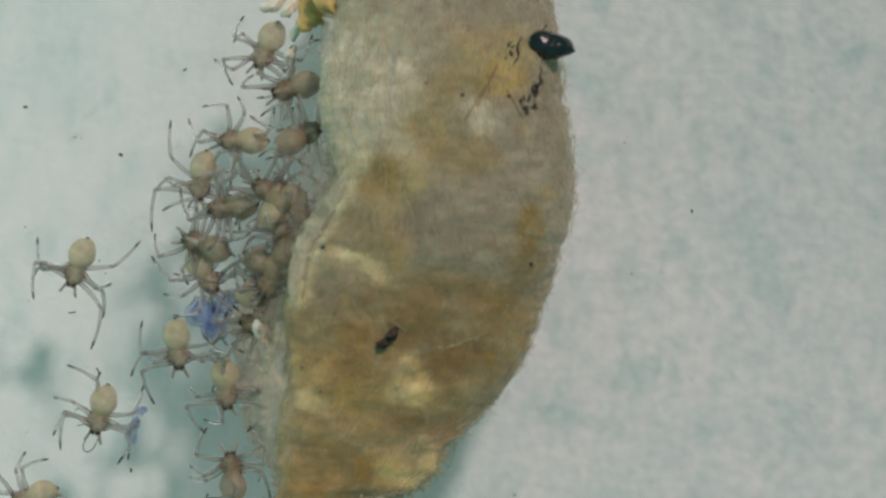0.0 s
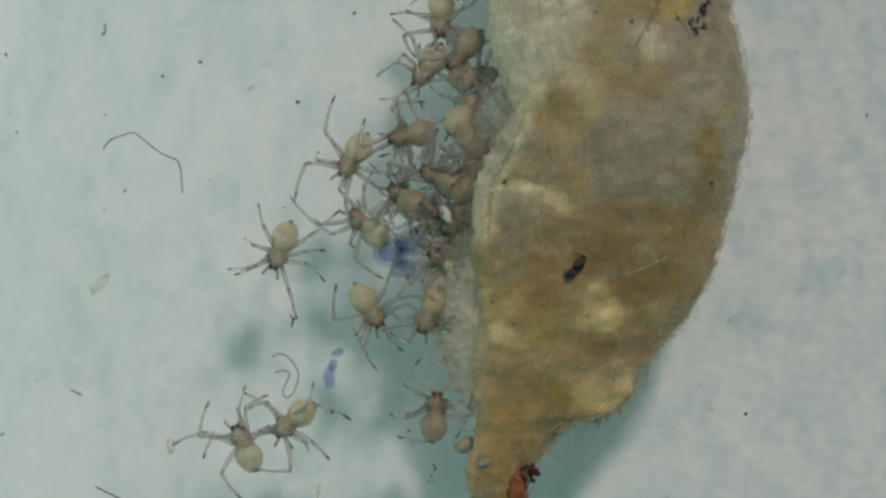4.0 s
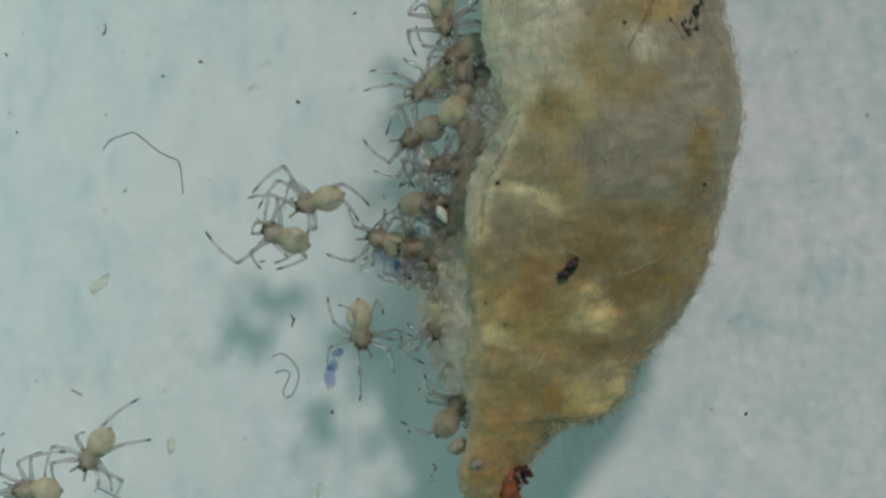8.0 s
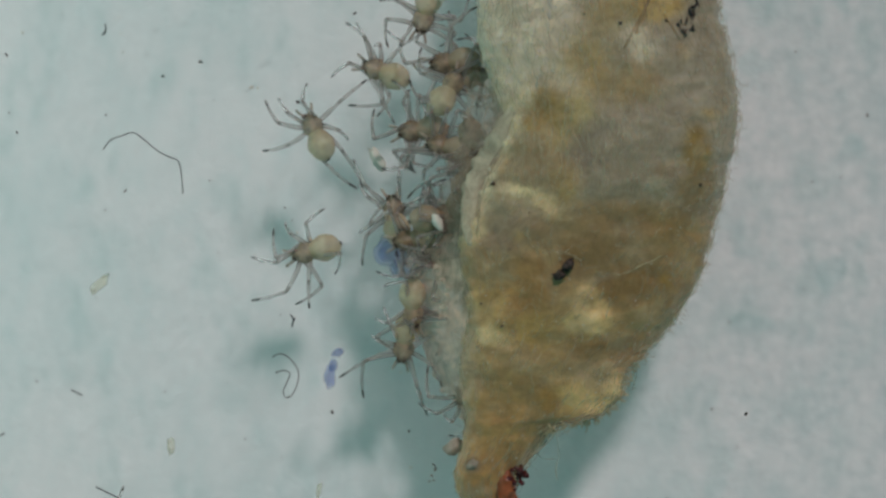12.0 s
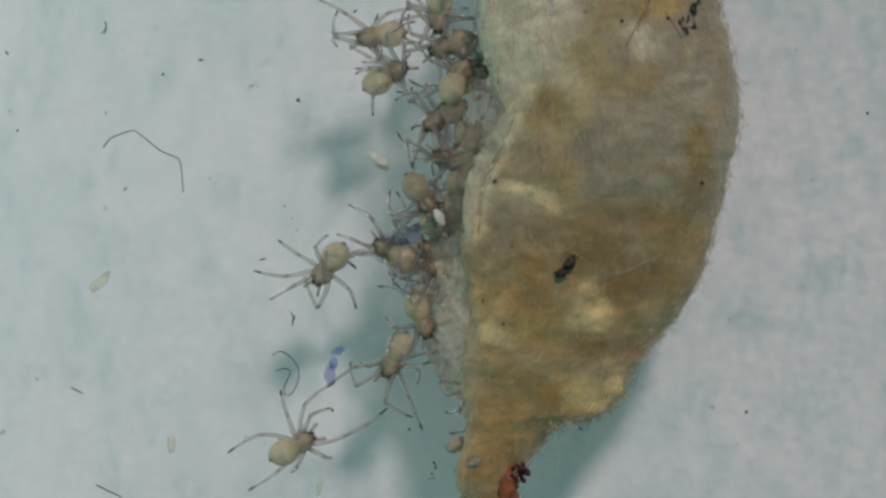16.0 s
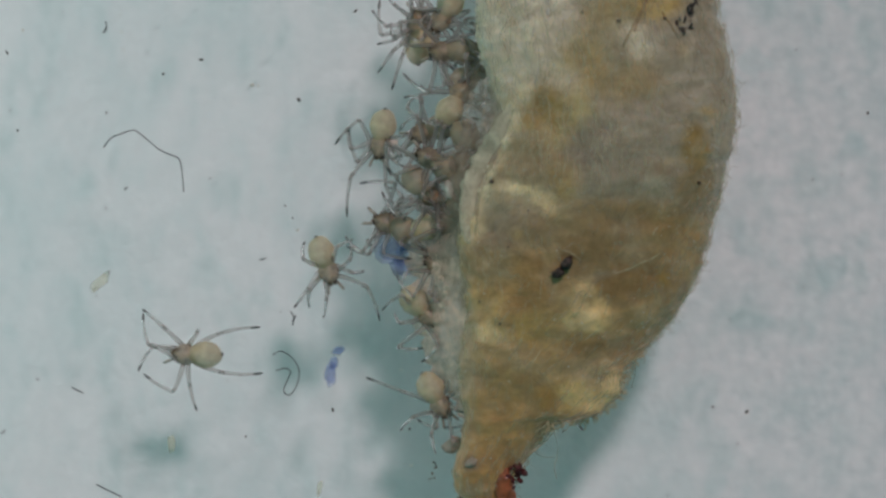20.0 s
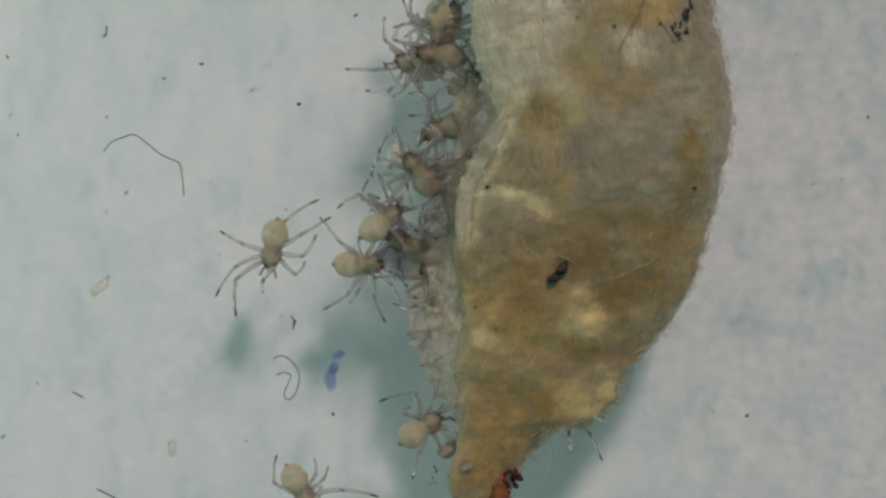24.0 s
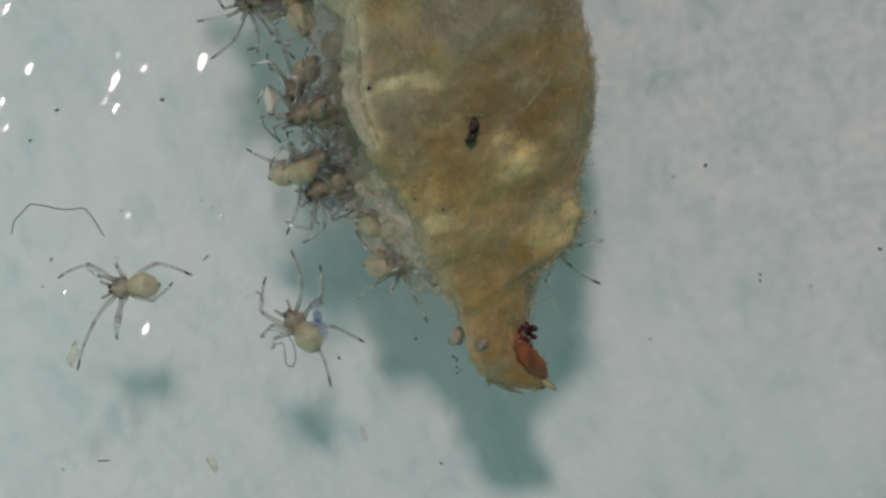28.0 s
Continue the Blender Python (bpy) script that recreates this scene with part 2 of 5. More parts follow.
# darker copies of abdomen and carapace, with the opening's shade put into their colour
SHADED = make_plain("shaded_abdomen", (0.39, 0.32, 0.215), 0.42, 0.62, 0.3, 4.0, 0.3, 0.2, 0.7)
SHADED_HEAD = make_plain("shaded_carapace", (0.26, 0.195, 0.125), 0.36, 0.70, 0.5, 6.0, 0.35, 0.2, 0.6)
PALPS = make_plain("pale_palp", (0.40, 0.34, 0.27), 0.4, 0.6, 0.3, 8.0, 0.3, 0.1)
LEG = make_glassy("glassy_leg", (0.56, 0.525, 0.49))
TIP = make_plain("grey_leg_tip", (0.12, 0.11, 0.105), 0.35, 0.62, 0.3, 12.0)
JOINT = make_plain("dark_leg_joint", (0.36, 0.32, 0.29), 0.4, 0.5, 0.3, 12.0)
GLINT = make_plain("bright_silk_thread", (0.86, 0.76, 0.52), 0.3, 0.7, 0.15)
EYE = make_plain("dark_eye", (0.02, 0.012, 0.010), 0.15, 1, 0.1)


# ---- mesh helpers ----
def at(x, y, z=0.0):
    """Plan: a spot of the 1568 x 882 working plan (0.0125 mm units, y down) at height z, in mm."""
    k = 0.0125 * (1 - z / EYE_HEIGHT)
    return Vector(((x - 784) * k, (441 - y) * k, z))


def mesh_of(name, verts, faces, mats, smooth=True, slots=None):
    me = bpy.data.meshes.new(name)
    me.from_pydata([tuple(c * MM for c in v) for v in verts], [], faces)
    for m in mats if isinstance(mats, (list, tuple)) else [mats]:
        me.materials.append(m)
    if smooth:
        me.polygons.foreach_set("use_smooth", [True] * len(me.polygons))
    if slots:
        me.polygons.foreach_set("material_index", slots)
    me.update()
    return me


def thing(name, label, category, data=None, group="", kind="", m=None):
    ob = new(name, data)
    if m is not None:
        ob.matrix_world = m
    return tagged(ob, label, category, group, kind)


def part(name, data, parent, label="", m=None):
    ob = new(name, data)
    ob.parent = parent
    if m is not None:
        ob.matrix_basis = m
    if label:
        tagged(ob, label)
    return ob


def tube(path, radii, sides=6):
    """Verts and faces of a closed tube along path (mm)."""
    path = [Vector(p) for p in path]
    verts, faces = [], []
    n = len(path)
    up = Vector((0, 0, 1))
    for i, p in enumerate(path):
        d = (path[min(i + 1, n - 1)] - path[max(i - 1, 0)]).normalized()
        a = d.cross(up)
        a = a.normalized() if a.length > 0.05 else Vector((0, 1, 0))
        b = a.cross(d)
        r = radii[i] if isinstance(radii, (list, tuple)) else radii
        for k in range(sides):
            w = 2 * math.pi * k / sides
            verts.append(p + a * r * math.cos(w) + b * r * math.sin(w))
    for i in range(n - 1):
        for k in range(sides):
            k2 = (k + 1) % sides
            faces.append((i * sides + k, i * sides + k2, (i + 1) * sides + k2, (i + 1) * sides + k))
    faces.append(tuple(reversed(range(sides))))
    faces.append(tuple((n - 1) * sides + k for k in range(sides)))
    return verts, faces


def join(pieces):
    verts, faces = [], []
    for v, f in pieces:
        o = len(verts)
        verts += v
        faces += [tuple(i + o for i in q) for q in f]
    return verts, faces


def lump(rx, ry, rz, rough=0.25, seed=0, rings=7, segs=10, freq=1.6, lift=True):
    """An uneven pebble with its lowest point at z = 0."""
    verts, faces = [], []
    off = Vector((seed * 3.7, seed * 1.3, seed * 7.1))
    for i in range(rings + 1):
        th = math.pi * i / rings
        for k in range(segs):
            ph = 2 * math.pi * k / segs
            d = Vector((math.sin(th) * math.cos(ph), math.sin(th) * math.sin(ph), math.cos(th)))
            r = 1 + rough * noise.noise(d * freq + off) * 1.6
            verts.append(Vector((d.x * rx * r, d.y * ry * r, d.z * rz * r)))
    for i in range(rings):
        for k in range(segs):
            k2 = (k + 1) % segs
            faces.append((i * segs + k, (i + 1) * segs + k, (i + 1) * segs + k2, i * segs + k2))
    if lift:
        low = min(v.z for v in verts)
        verts = [v - Vector((0, 0, low)) for v in verts]
    return verts, faces


def smooth_path(points, steps=6):
    """A rounded line through the points (Catmull-Rom)."""
    p = [Vector(q) for q in points]
    p = [2 * p[0] - p[1]] + p + [2 * p[-1] - p[-2]]
    out = []
    for i in range(1, len(p) - 2):
        for s in range(steps):
            t = s / steps
            a, b, c, d = p[i - 1], p[i], p[i + 1], p[i + 2]
            out.append(0.5 * (2 * b + (c - a) * t + (2 * a - 5 * b + 4 * c - d) * t * t + (3 * b - a - 3 * c + d) * t ** 3))
    return out + [p[-2]]


def lerp_rows(rows, t):
    """Values of rows (key, a, b, ...) at key t, eased between."""
    if t <= rows[0][0]:
        return rows[0][1:]
    for a, b in zip(rows, rows[1:]):
        if t <= b[0]:
            k = (t - a[0]) / (b[0] - a[0])
            return tuple(p + (q - p) * k for p, q in zip(a[1:], b[1:]))
    return rows[-1][1:]


# ---- setting: paper sheet and clear dish ----
PAPER_Z = -3.2
n = 120
verts, faces = [], []
for i in range(n + 1):
    for j in range(n + 1):
        x, y = (i / n - 0.5) * 240, (j / n - 0.5) * 240
        edge = min(1, max(0, (x - 4) / 5))
        bow = 0.6 * (1 - math.cos(min(14, abs(y)) * math.pi / 14)) * edge * edge * (3 - 2 * edge)   # the sheet bows up towards its ends: made-up shape to darken one, brighten the other
        verts.append(Vector((x, y, PAPER_Z + bow + 0.06 * noise.noise(Vector((x * 0.11, y * 0.11, 3))))))
for i in range(n):
    for j in range(n):
        a = i * (n + 1) + j
        faces.append((a, a + n + 1, a + n + 2, a + 1))
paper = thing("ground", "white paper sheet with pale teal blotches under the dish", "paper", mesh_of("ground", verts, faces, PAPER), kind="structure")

dish = thing("dish", "clear plastic dish with specks and lint on its floor", "dish", kind="structure", m=mm(0, 0, 0))


def ring_wall(r0, r1, z0, z1, segs=72):
    verts, faces = [], []
    for k in range(segs):
        c, s = math.cos(2 * math.pi * k / segs), math.sin(2 * math.pi * k / segs)
        verts += [Vector((r0 * c, r0 * s, z0)), Vector((r1 * c, r1 * s, z0)), Vector((r1 * c, r1 * s, z1)), Vector((r0 * c, r0 * s, z1))]
    for k in range(segs):
        a, b = 4 * k, 4 * ((k + 1) % segs)
        for q in range(4):
            faces.append((a + q, a + (q + 1) % 4, b + (q + 1) % 4, b + q))
    return verts, faces


v, f = ring_wall(42, 43.2, PAPER_Z + 0.03, 9)
rim = part("rim", mesh_of("rim", v, f, CLEAR, smooth=False), dish, "clear plastic side wall")
segs = 96
v = [Vector((42 * math.cos(2 * math.pi * k / segs), 42 * math.sin(2 * math.pi * k / segs), 0)) for k in range(segs)]
floor_pane = part("floor_pane", mesh_of("floor_pane", v, [tuple(range(segs))], CLEAR, smooth=False), dish, "clear plastic floor of the dish")
for ob in (rim, floor_pane):
    ob.visible_shadow = False

# ---- the egg sac ----
# left and right edge, height and belly of the sac down its length, in plan units and mm
SAC = [(-430, 1010, 1060, 0.7), (-400, 960, 1110, 1.2), (-330, 905, 1165, 2.0), (-230, 872, 1210, 2.6), (-120, 852, 1248, 3.0), (0, 848, 1272, 3.2),
       (100, 852, 1293, 3.3), (200, 882, 1306, 3.3), (260, 866, 1302, 3.3), (330, 835, 1288, 3.2), (400, 812, 1266, 3.0), (450, 812, 1252, 2.9),
       (500, 820, 1236, 2.7), (560, 824, 1198, 2.5)]
SAC += [(600, 822, 1164, 2.3), (636, 818, 1132, 2.15), (652, 818, 1112, 2.1), (668, 820, 1101, 2.0), (698, 823, 1102, 1.9), (716, 826, 1080, 1.8), (732, 828, 1066, 1.75), (741, 828, 1048, 1.7), (748, 828, 990, 1.65), (770, 824, 970, 1.5),
        (800, 818, 950, 1.45), (840, 810, 915, 1.35), (870, 814, 906, 1.2), (895, 828, 908, 1.05), (915, 846, 912, 0.9), (932, 868, 912, 0.7), (944, 888, 910, 0.45)]
STAINS = []


def stain(x, y, rx, ry, turn, colour, force=1.0):
    grey = sum(colour) / 3
    STAINS.append((x, y, rx, ry, radians(turn), tuple((grey + (k - grey) * 0.93) * (1.42 if grey > 0.52 else 1.0) for k in colour), force))


PALE_GREY, GREY, DARK_GREY = (0.56, 0.545, 0.49), (0.50, 0.465, 0.40), (0.40, 0.36, 0.31)
OCHRE, ORANGE, TAN, YELLOW = (0.45, 0.33, 0.12), (0.47, 0.34, 0.17), (0.51, 0.42, 0.245), (0.61, 0.535, 0.30)
CREAM, BROWN, OLIVE, BEIGE = (0.72, 0.655, 0.455), (0.37, 0.28, 0.145), (0.45, 0.365, 0.19), (0.58, 0.52, 0.40)
# the upper half: grey silk with an ochre and yellow band across it
stain(1085, 130, 330, 330, 0, GREY, 0.9)
stain(925, 60, 120, 150, 0, PALE_GREY, 0.9)
stain(1225, 150, 60, 120, 0, GREY, 0.8)
stain(1250, 40, 30, 60, 0, (0.46, 0.42, 0.36), 0.8)
stain(1060, 60, 36, 32, 0, (0.56, 0.51, 0.36), 0.8)
stain(1095, 22, 52, 34, 0, (0.47, 0.40, 0.215), 0.85)
stain(1150, -40, 70, 40, 0, (0.60, 0.52, 0.29), 0.85)
stain(1168, 8, 40, 28, 0, (0.66, 0.50, 0.20), 0.95)
stain(1128, 82, 26, 42, 25, (0.64, 0.63, 0.56), 0.85)
stain(1040, 112, 42, 44, 20, (0.57, 0.49, 0.28), 0.9)
stain(1072, 142, 30, 26, 0, (0.50, 0.41, 0.20), 0.85)
stain(1122, 148, 52, 36, 10, TAN, 0.85)
stain(1010, 140, 26, 18, -30, (0.60, 0.57, 0.47), 0.8)
stain(928, 188, 22, 20, 0, (0.50, 0.40, 0.19), 0.9)
stain(928, 224, 22, 12, -10, (0.63, 0.56, 0.34), 0.95)
stain(1016, 206, 36, 46, -25, YELLOW, 0.95)
stain(990, 250, 26, 26, -30, YELLOW, 0.9)
stain(962, 196, 34, 42, 0, OCHRE, 1.0)
stain(930, 276, 52, 32, 0, (0.44, 0.365, 0.22), 0.85)
stain(1002, 296, 34, 30, 0, TAN, 0.85)
stain(1062, 250, 44, 28, 10, DARK_GREY, 0.85)
stain(1050, 282, 36, 16, -10, (0.36, 0.33, 0.29), 0.85)
stain(1140, 250, 72, 50, 0, GREY, 0.7)
stain(1110, 312, 50, 36, 0, (0.47, 0.435, 0.365), 0.8)
stain(1238, 272, 21, 46, 3, OCHRE, 1.0)
stain(1228, 334, 30, 34, 0, BROWN, 0.85)
# the middle: brown skin with cream flakes and an orange patch
stain(920, 320, 60, 44, 0, (0.45, 0.375, 0.24), 0.8)
stain(934, 342, 32, 12, -16, CREAM, 1.0)
stain(962, 354, 24, 13, -28, CREAM, 1.0)
stain(988, 378, 15, 22, 28, CREAM, 1.0)
stain(1004, 336, 18, 34, 30, (0.56, 0.45, 0.22), 0.9)
stain(1028, 350, 12, 12, 0, BEIGE, 0.7)
stain(897, 416, 46, 34, 0, (0.36, 0.32, 0.27), 0.9)
stain(1168, 338, 18, 34, 25, (0.57, 0.54, 0.45), 0.85)
stain(1100, 402, 130, 46, 0, (0.40, 0.32, 0.185), 0.9)
stain(1030, 440, 60, 40, 0, (0.38, 0.30, 0.175), 0.8)
stain(1196, 420, 50, 44, 0, (0.44, 0.34, 0.17), 0.8)
stain(936, 510, 38, 56, 5, ORANGE, 0.95)
stain(866, 538, 36, 44, 0, (0.58, 0.475, 0.25), 0.9)
stain(872, 478, 30, 26, 0, (0.50, 0.43, 0.29), 0.8)
stain(976, 466, 14, 22, 0, (0.52, 0.45, 0.30), 0.8)
stain(1008, 520, 26, 30, 20, (0.50, 0.43, 0.27), 0.8)
stain(1110, 502, 70, 36, 10, BROWN, 0.9)
stain(1066, 492, 26, 9, 8, (0.44, 0.39, 0.32), 0.9)
stain(1046, 520, 13, 17, 20, CREAM, 0.9)
stain(1044, 566, 38, 28, 25, (0.66, 0.59, 0.38), 0.95)
stain(1183, 498, 10, 12, 0, OCHRE, 0.95)
stain(1216, 470, 15, 38, 10, (0.55, 0.48, 0.33), 0.85)
stain(1150, 560, 52, 28, 35, TAN, 0.8)
# the lower end: cream fold, olive and brown patches, ochre neck
stain(886, 600, 40, 17, -26, (0.64, 0.585, 0.43), 1.0)
stain(948, 586, 40, 36, 0, (0.56, 0.455, 0.215), 0.9)
stain(985, 610, 26, 30, 0, (0.54, 0.46, 0.27), 0.8)
stain(1020, 598, 28, 16, 10, OLIVE, 0.85)
stain(1046, 622, 34, 15, 15, BROWN, 0.8)
stain(1100, 618, 36, 17, 35, (0.39, 0.29, 0.15), 0.95)
stain(1060, 668, 46, 30, 0, BEIGE, 0.9)
stain(1012, 704, 34, 26, 0, (0.66, 0.57, 0.34), 0.95)
stain(1062, 714, 30, 22, 0, (0.70, 0.62, 0.41), 0.95)
stain(1092, 686, 16, 24, 0, (0.66, 0.59, 0.42), 0.9)
stain(872, 648, 34, 36, 0, (0.54, 0.465, 0.30), 0.8)
stain(930, 650, 34, 30, 0, (0.47, 0.41, 0.29), 0.85)
stain(905, 694, 52, 44, 0, (0.51, 0.415, 0.235), 0.9)
stain(974, 708, 20, 24, 0, (0.50, 0.37, 0.155), 0.9)
stain(890, 762, 52, 46, 0, (0.51, 0.40, 0.205), 0.9)
stain(832, 660, 14, 110, 0, (0.51, 0.46, 0.36), 0.8)
stain(866, 832, 44, 40, 0, (0.53, 0.395, 0.20), 0.9)
stain(838, 822, 11, 13, 0, (0.36, 0.31, 0.26), 0.9)
for sx, sy in ((932, 172), (916, 205), (904, 226), (892, 248), (880, 268), (868, 290), (857, 314), (849, 338), (844, 362), (840, 388), (838, 414)):
    stain(sx, sy, 15, 22, -28, (0.62, 0.575, 0.44), 0.9)
stain(880, 910, 40, 40, 0, (0.62, 0.37, 0.15), 0.9)

flecks = random.Random(9)
for _ in range(34):
    fx, fy = flecks.uniform(840, 1280), flecks.uniform(-300, 880)
    tone = flecks.choice(((0.62, 0.54, 0.36), (0.60, 0.48, 0.24), (0.36, 0.27, 0.16), (0.50, 0.45, 0.36), (0.33, 0.25, 0.15)))
    stain(fx, fy, flecks.uniform(8, 34), flecks.uniform(6, 18), flecks.uniform(-70, 70), tone, flecks.uniform(0.25, 0.6))


def sac_colour(x, y):
    k = min(1, max(0, (y - 330) / 120))
    c = np.array((0.47, 0.42, 0.32)) * (1 - k) + np.array((0.41, 0.325, 0.19)) * k
    low = min(1, max(0, (y - 540) / 100))
    c = c + (np.array((0.50, 0.425, 0.285)) - c) * 0.7 * low
    wx = x + 6 * noise.noise(Vector((x * 0.02, y * 0.02, 0))) + 7 * noise.noise(Vector((x * 0.05, y * 0.05, 5))) + 6 * noise.noise(Vector((x * 0.13, y * 0.13, 2)))
    wy = y + 6 * noise.noise(Vector((x * 0.02, y * 0.02, 9))) + 7 * noise.noise(Vector((x * 0.05, y * 0.05, 7))) + 6 * noise.noise(Vector((x * 0.13, y * 0.13, 4)))
    m1 = noise.noise(Vector((x * 0.018, y * 0.018, 21)))
    c = c * (1 + 0.25 * m1)
    for sx, sy, rx, ry, a, col, force in STAINS:
        dx, dy = wx - sx, wy - sy
        u, w = dx * math.cos(a) - dy * math.sin(a), dx * math.sin(a) + dy * math.cos(a)
        d = (u / rx) ** 2 + (w / ry) ** 2
        if d < 5:
            s = min(1.0, 1.2 * force / (1 + (d / 1.05) ** 3))
            c = c + (np.array(col) - c) * s
    m2 = noise.noise(Vector((x * 0.045, y * 0.045, 31)))
    m3 = noise.noise(Vector((x * 0.10, y * 0.10, 41)))
    c = c * (1 + 0.10 * m2 + 0.09 * m3)
    return c * (np.array((0.79, 0.685, 0.58)) * (1 - k) + np.array((0.84, 0.65, 0.46)) * k)


def sac_point(y, w):
    """A point of the sac's skin: y down its length, w round it (0 is the right edge, 90 the top, 180 the left edge)."""
    l, r, h = lerp_rows(SAC, y)
    jag = 1 + 0.020 * noise.noise(Vector((y * 0.05, math.cos(radians(w)) * 2, 3))) + 0.012 * noise.noise(Vector((y * 0.17, math.cos(radians(w)) * 2, 8)))
    c, s = math.cos(radians(w)), math.sin(radians(w))
    c = math.copysign(abs(c) ** 0.9, c)
    shelf = min(1, max(0, (y - 610) / 50)) * min(1, max(0, (790 - y) / 35)) * max(0, c) ** 0.5   # the lower edge stands up like a shelf
    rim = 0.42 + 0.44 * shelf
    z = rim * h + ((1 - rim) * h * abs(s) ** 0.68 if s > 0 else -0.95 * rim * h * abs(s) ** 0.6)
    x = (l + r) / 2 + (r - l) / 2 * c * jag
    p = at(x, y, z)
    q = Vector((p.x, p.y, 1.4 * z))
    fold = 0.10 * noise.noise(q * 0.9) + 0.055 * noise.noise(q * 2.3 + Vector((4, 0, 0))) + 0.03 * noise.noise(q * 6.0)
    p += Vector((c, 0, max(s, 0))) * fold * min(1, h)
    p.z = max(p.z, 0.02)
    return p, x


sac = thing("egg_sac", "brown and grey felted silk egg sac torn open along one side", "egg sac", m=mm(0, 0, 0))
ROWS_N, ROUND_N = 300, 150
verts, tints, faces = [], [], []
for i in range(ROWS_N):
    y = -430 + (945 + 430) * i / (ROWS_N - 1)
    for k in range(ROUND_N):
        p, x = sac_point(y, 360 * k / ROUND_N)
        verts.append(p)
        tints.append(sac_colour(x, y))
for i in range(ROWS_N - 1):
    for k in range(ROUND_N):
        k2 = (k + 1) % ROUND_N
        faces.append((i * ROUND_N + k, (i + 1) * ROUND_N + k, (i + 1) * ROUND_N + k2, i * ROUND_N + k2))
faces += [tuple(range(ROUND_N)), tuple((ROWS_N - 1) * ROUND_N + k for k in reversed(range(ROUND_N)))]
me = mesh_of("silk_wall", verts, faces, SILK)
tint = me.color_attributes.new("tint", "FLOAT_COLOR", "POINT")
tint.data.foreach_set("color", np.c_[np.array(tints), np.ones(len(tints))].ravel())
part("silk_wall", me, sac, "felted brown, ochre and grey silk")


def on_sac(x, y, lift=0.0):
    """The spot of the sac's upper skin over the plan spot (x, y)."""
    low, high = 0.0, 180.0
    for _ in range(14):
        mid = (low + high) / 2
        if sac_point(y, mid)[1] > x:
            low = mid
        else:
            high = mid
    return sac_point(y, low)[0] + Vector((0, 0, lift))


# pale folded band along the torn edge
def band(points, width, thick, seed, steps=7):
    mid = smooth_path(points, steps)
    verts, faces, n = [], [], 9
    for i, p in enumerate(mid):
        d = (mid[min(i + 1, len(mid) - 1)] - mid[max(i - 1, 0)]).normalized()
        a = Vector((d.y, -d.x, 0)).normalized()
        taper = math.sin(math.pi * (i + 0.6) / (len(mid) + 0.2)) ** 0.6
        for k in range(n):
            w = 2 * math.pi * k / n
            r = 1 + 0.3 * noise.noise(Vector((i * 0.35, k * 0.8, seed)))
            verts.append(p + a * math.cos(w) * width * taper * r + Vector((0, 0, math.sin(w) * thick * taper * r)))
    for i in range(len(mid) - 1):
        for k in range(n):
            k2 = (k + 1) % n
            faces.append((i * n + k, i * n + k2, (i + 1) * n + k2, (i + 1) * n + k))
    faces += [tuple(reversed(range(n))), tuple((len(mid) - 1) * n + k for k in range(n))]
    return verts, faces


EDGE = [(935, 165), (916, 205), (892, 248), (870, 282), (854, 315), (844, 350), (838, 390), (836, 435)]
v, f = band([on_sac(x, y, 0.03 - 0.05 * max(0, 3 - i)) for i, (x, y) in enumerate(EDGE)], 0.36, 0.06, 2)
part("torn_edge", mesh_of("torn_edge", v, f, RIDGE), sac, "pale folded silk band along the tear")


def along(line, s):
    k = s * (len(line) - 1)
    i = min(int(k), len(line) - 2)
    return line[i].lerp(line[i + 1], k - i)


def sheet(inner, outer, nu, nv, seed, sag=0.0, rag=1.0):
    """A crumpled thin sheet between two lines."""
    a, b = smooth_path(inner, 8), smooth_path(outer, 8)
    verts, faces = [], []
    for i in range(nu):
        s = i / (nu - 1)
        p, q = along(a, s), along(b, s)
        for k in range(nv):
            t = k / (nv - 1)
            w = p.lerp(q, t)
            e = noise.noise(Vector((w.x * 2.1, w.y * 2.1, seed)))
            g = noise.noise(Vector((w.x * 6.0, w.y * 6.0, seed + 4)))
            w = w + Vector((0.10 * rag * (g + e) * t, 0.10 * rag * e * t, 0.22 * e * math.sin(math.pi * t) + 0.10 * g * t - sag * math.sin(math.pi * t)))
            w.z = max(w.z, 0.015)
            verts.append(w)
    for i in range(nu - 1):
        for k in range(nv - 1):
            faces.append((i * nv + k, (i + 1) * nv + k, (i + 1) * nv + k + 1, i * nv + k + 1))
    return verts, faces


v, f = sheet([on_sac(858, 400, -0.10), on_sac(846, 455, -0.10), on_sac(862, 520, -0.10), on_sac(846, 590, -0.10), on_sac(858, 650, -0.10), on_sac(840, 710, -0.10), on_sac(846, 770, -0.10)],
             [at(778, 418, 0.5), at(728, 445, 0.1), at(738, 545, 0.05), at(748, 622, 0.03), at(790, 690, 0.03), at(826, 745, 0.05)], 90, 34, 3, rag=1.8)
part("silk_veil", mesh_of("silk_veil", v, f, VEIL), sac, "torn see-through silk veil hanging from the opening")
v, f = sheet([on_sac(985, -60, 0.0), on_sac(975, 40, 0.0), on_sac(960, 110, 0.0), on_sac(950, 160, 0.0), on_sac(932, 200, -0.05)],
             [at(846, -80, 2.1), at(852, 20, 2.1), at(862, 100, 2.1), at(872, 180, 2.0), at(850, 262, 1.7)], 90, 26, 11, rag=2.4)
part("silk_veil", mesh_of("silk_veil", v, f, PALE_VEIL), sac, "thin grey-white silk over the upper side of the opening")
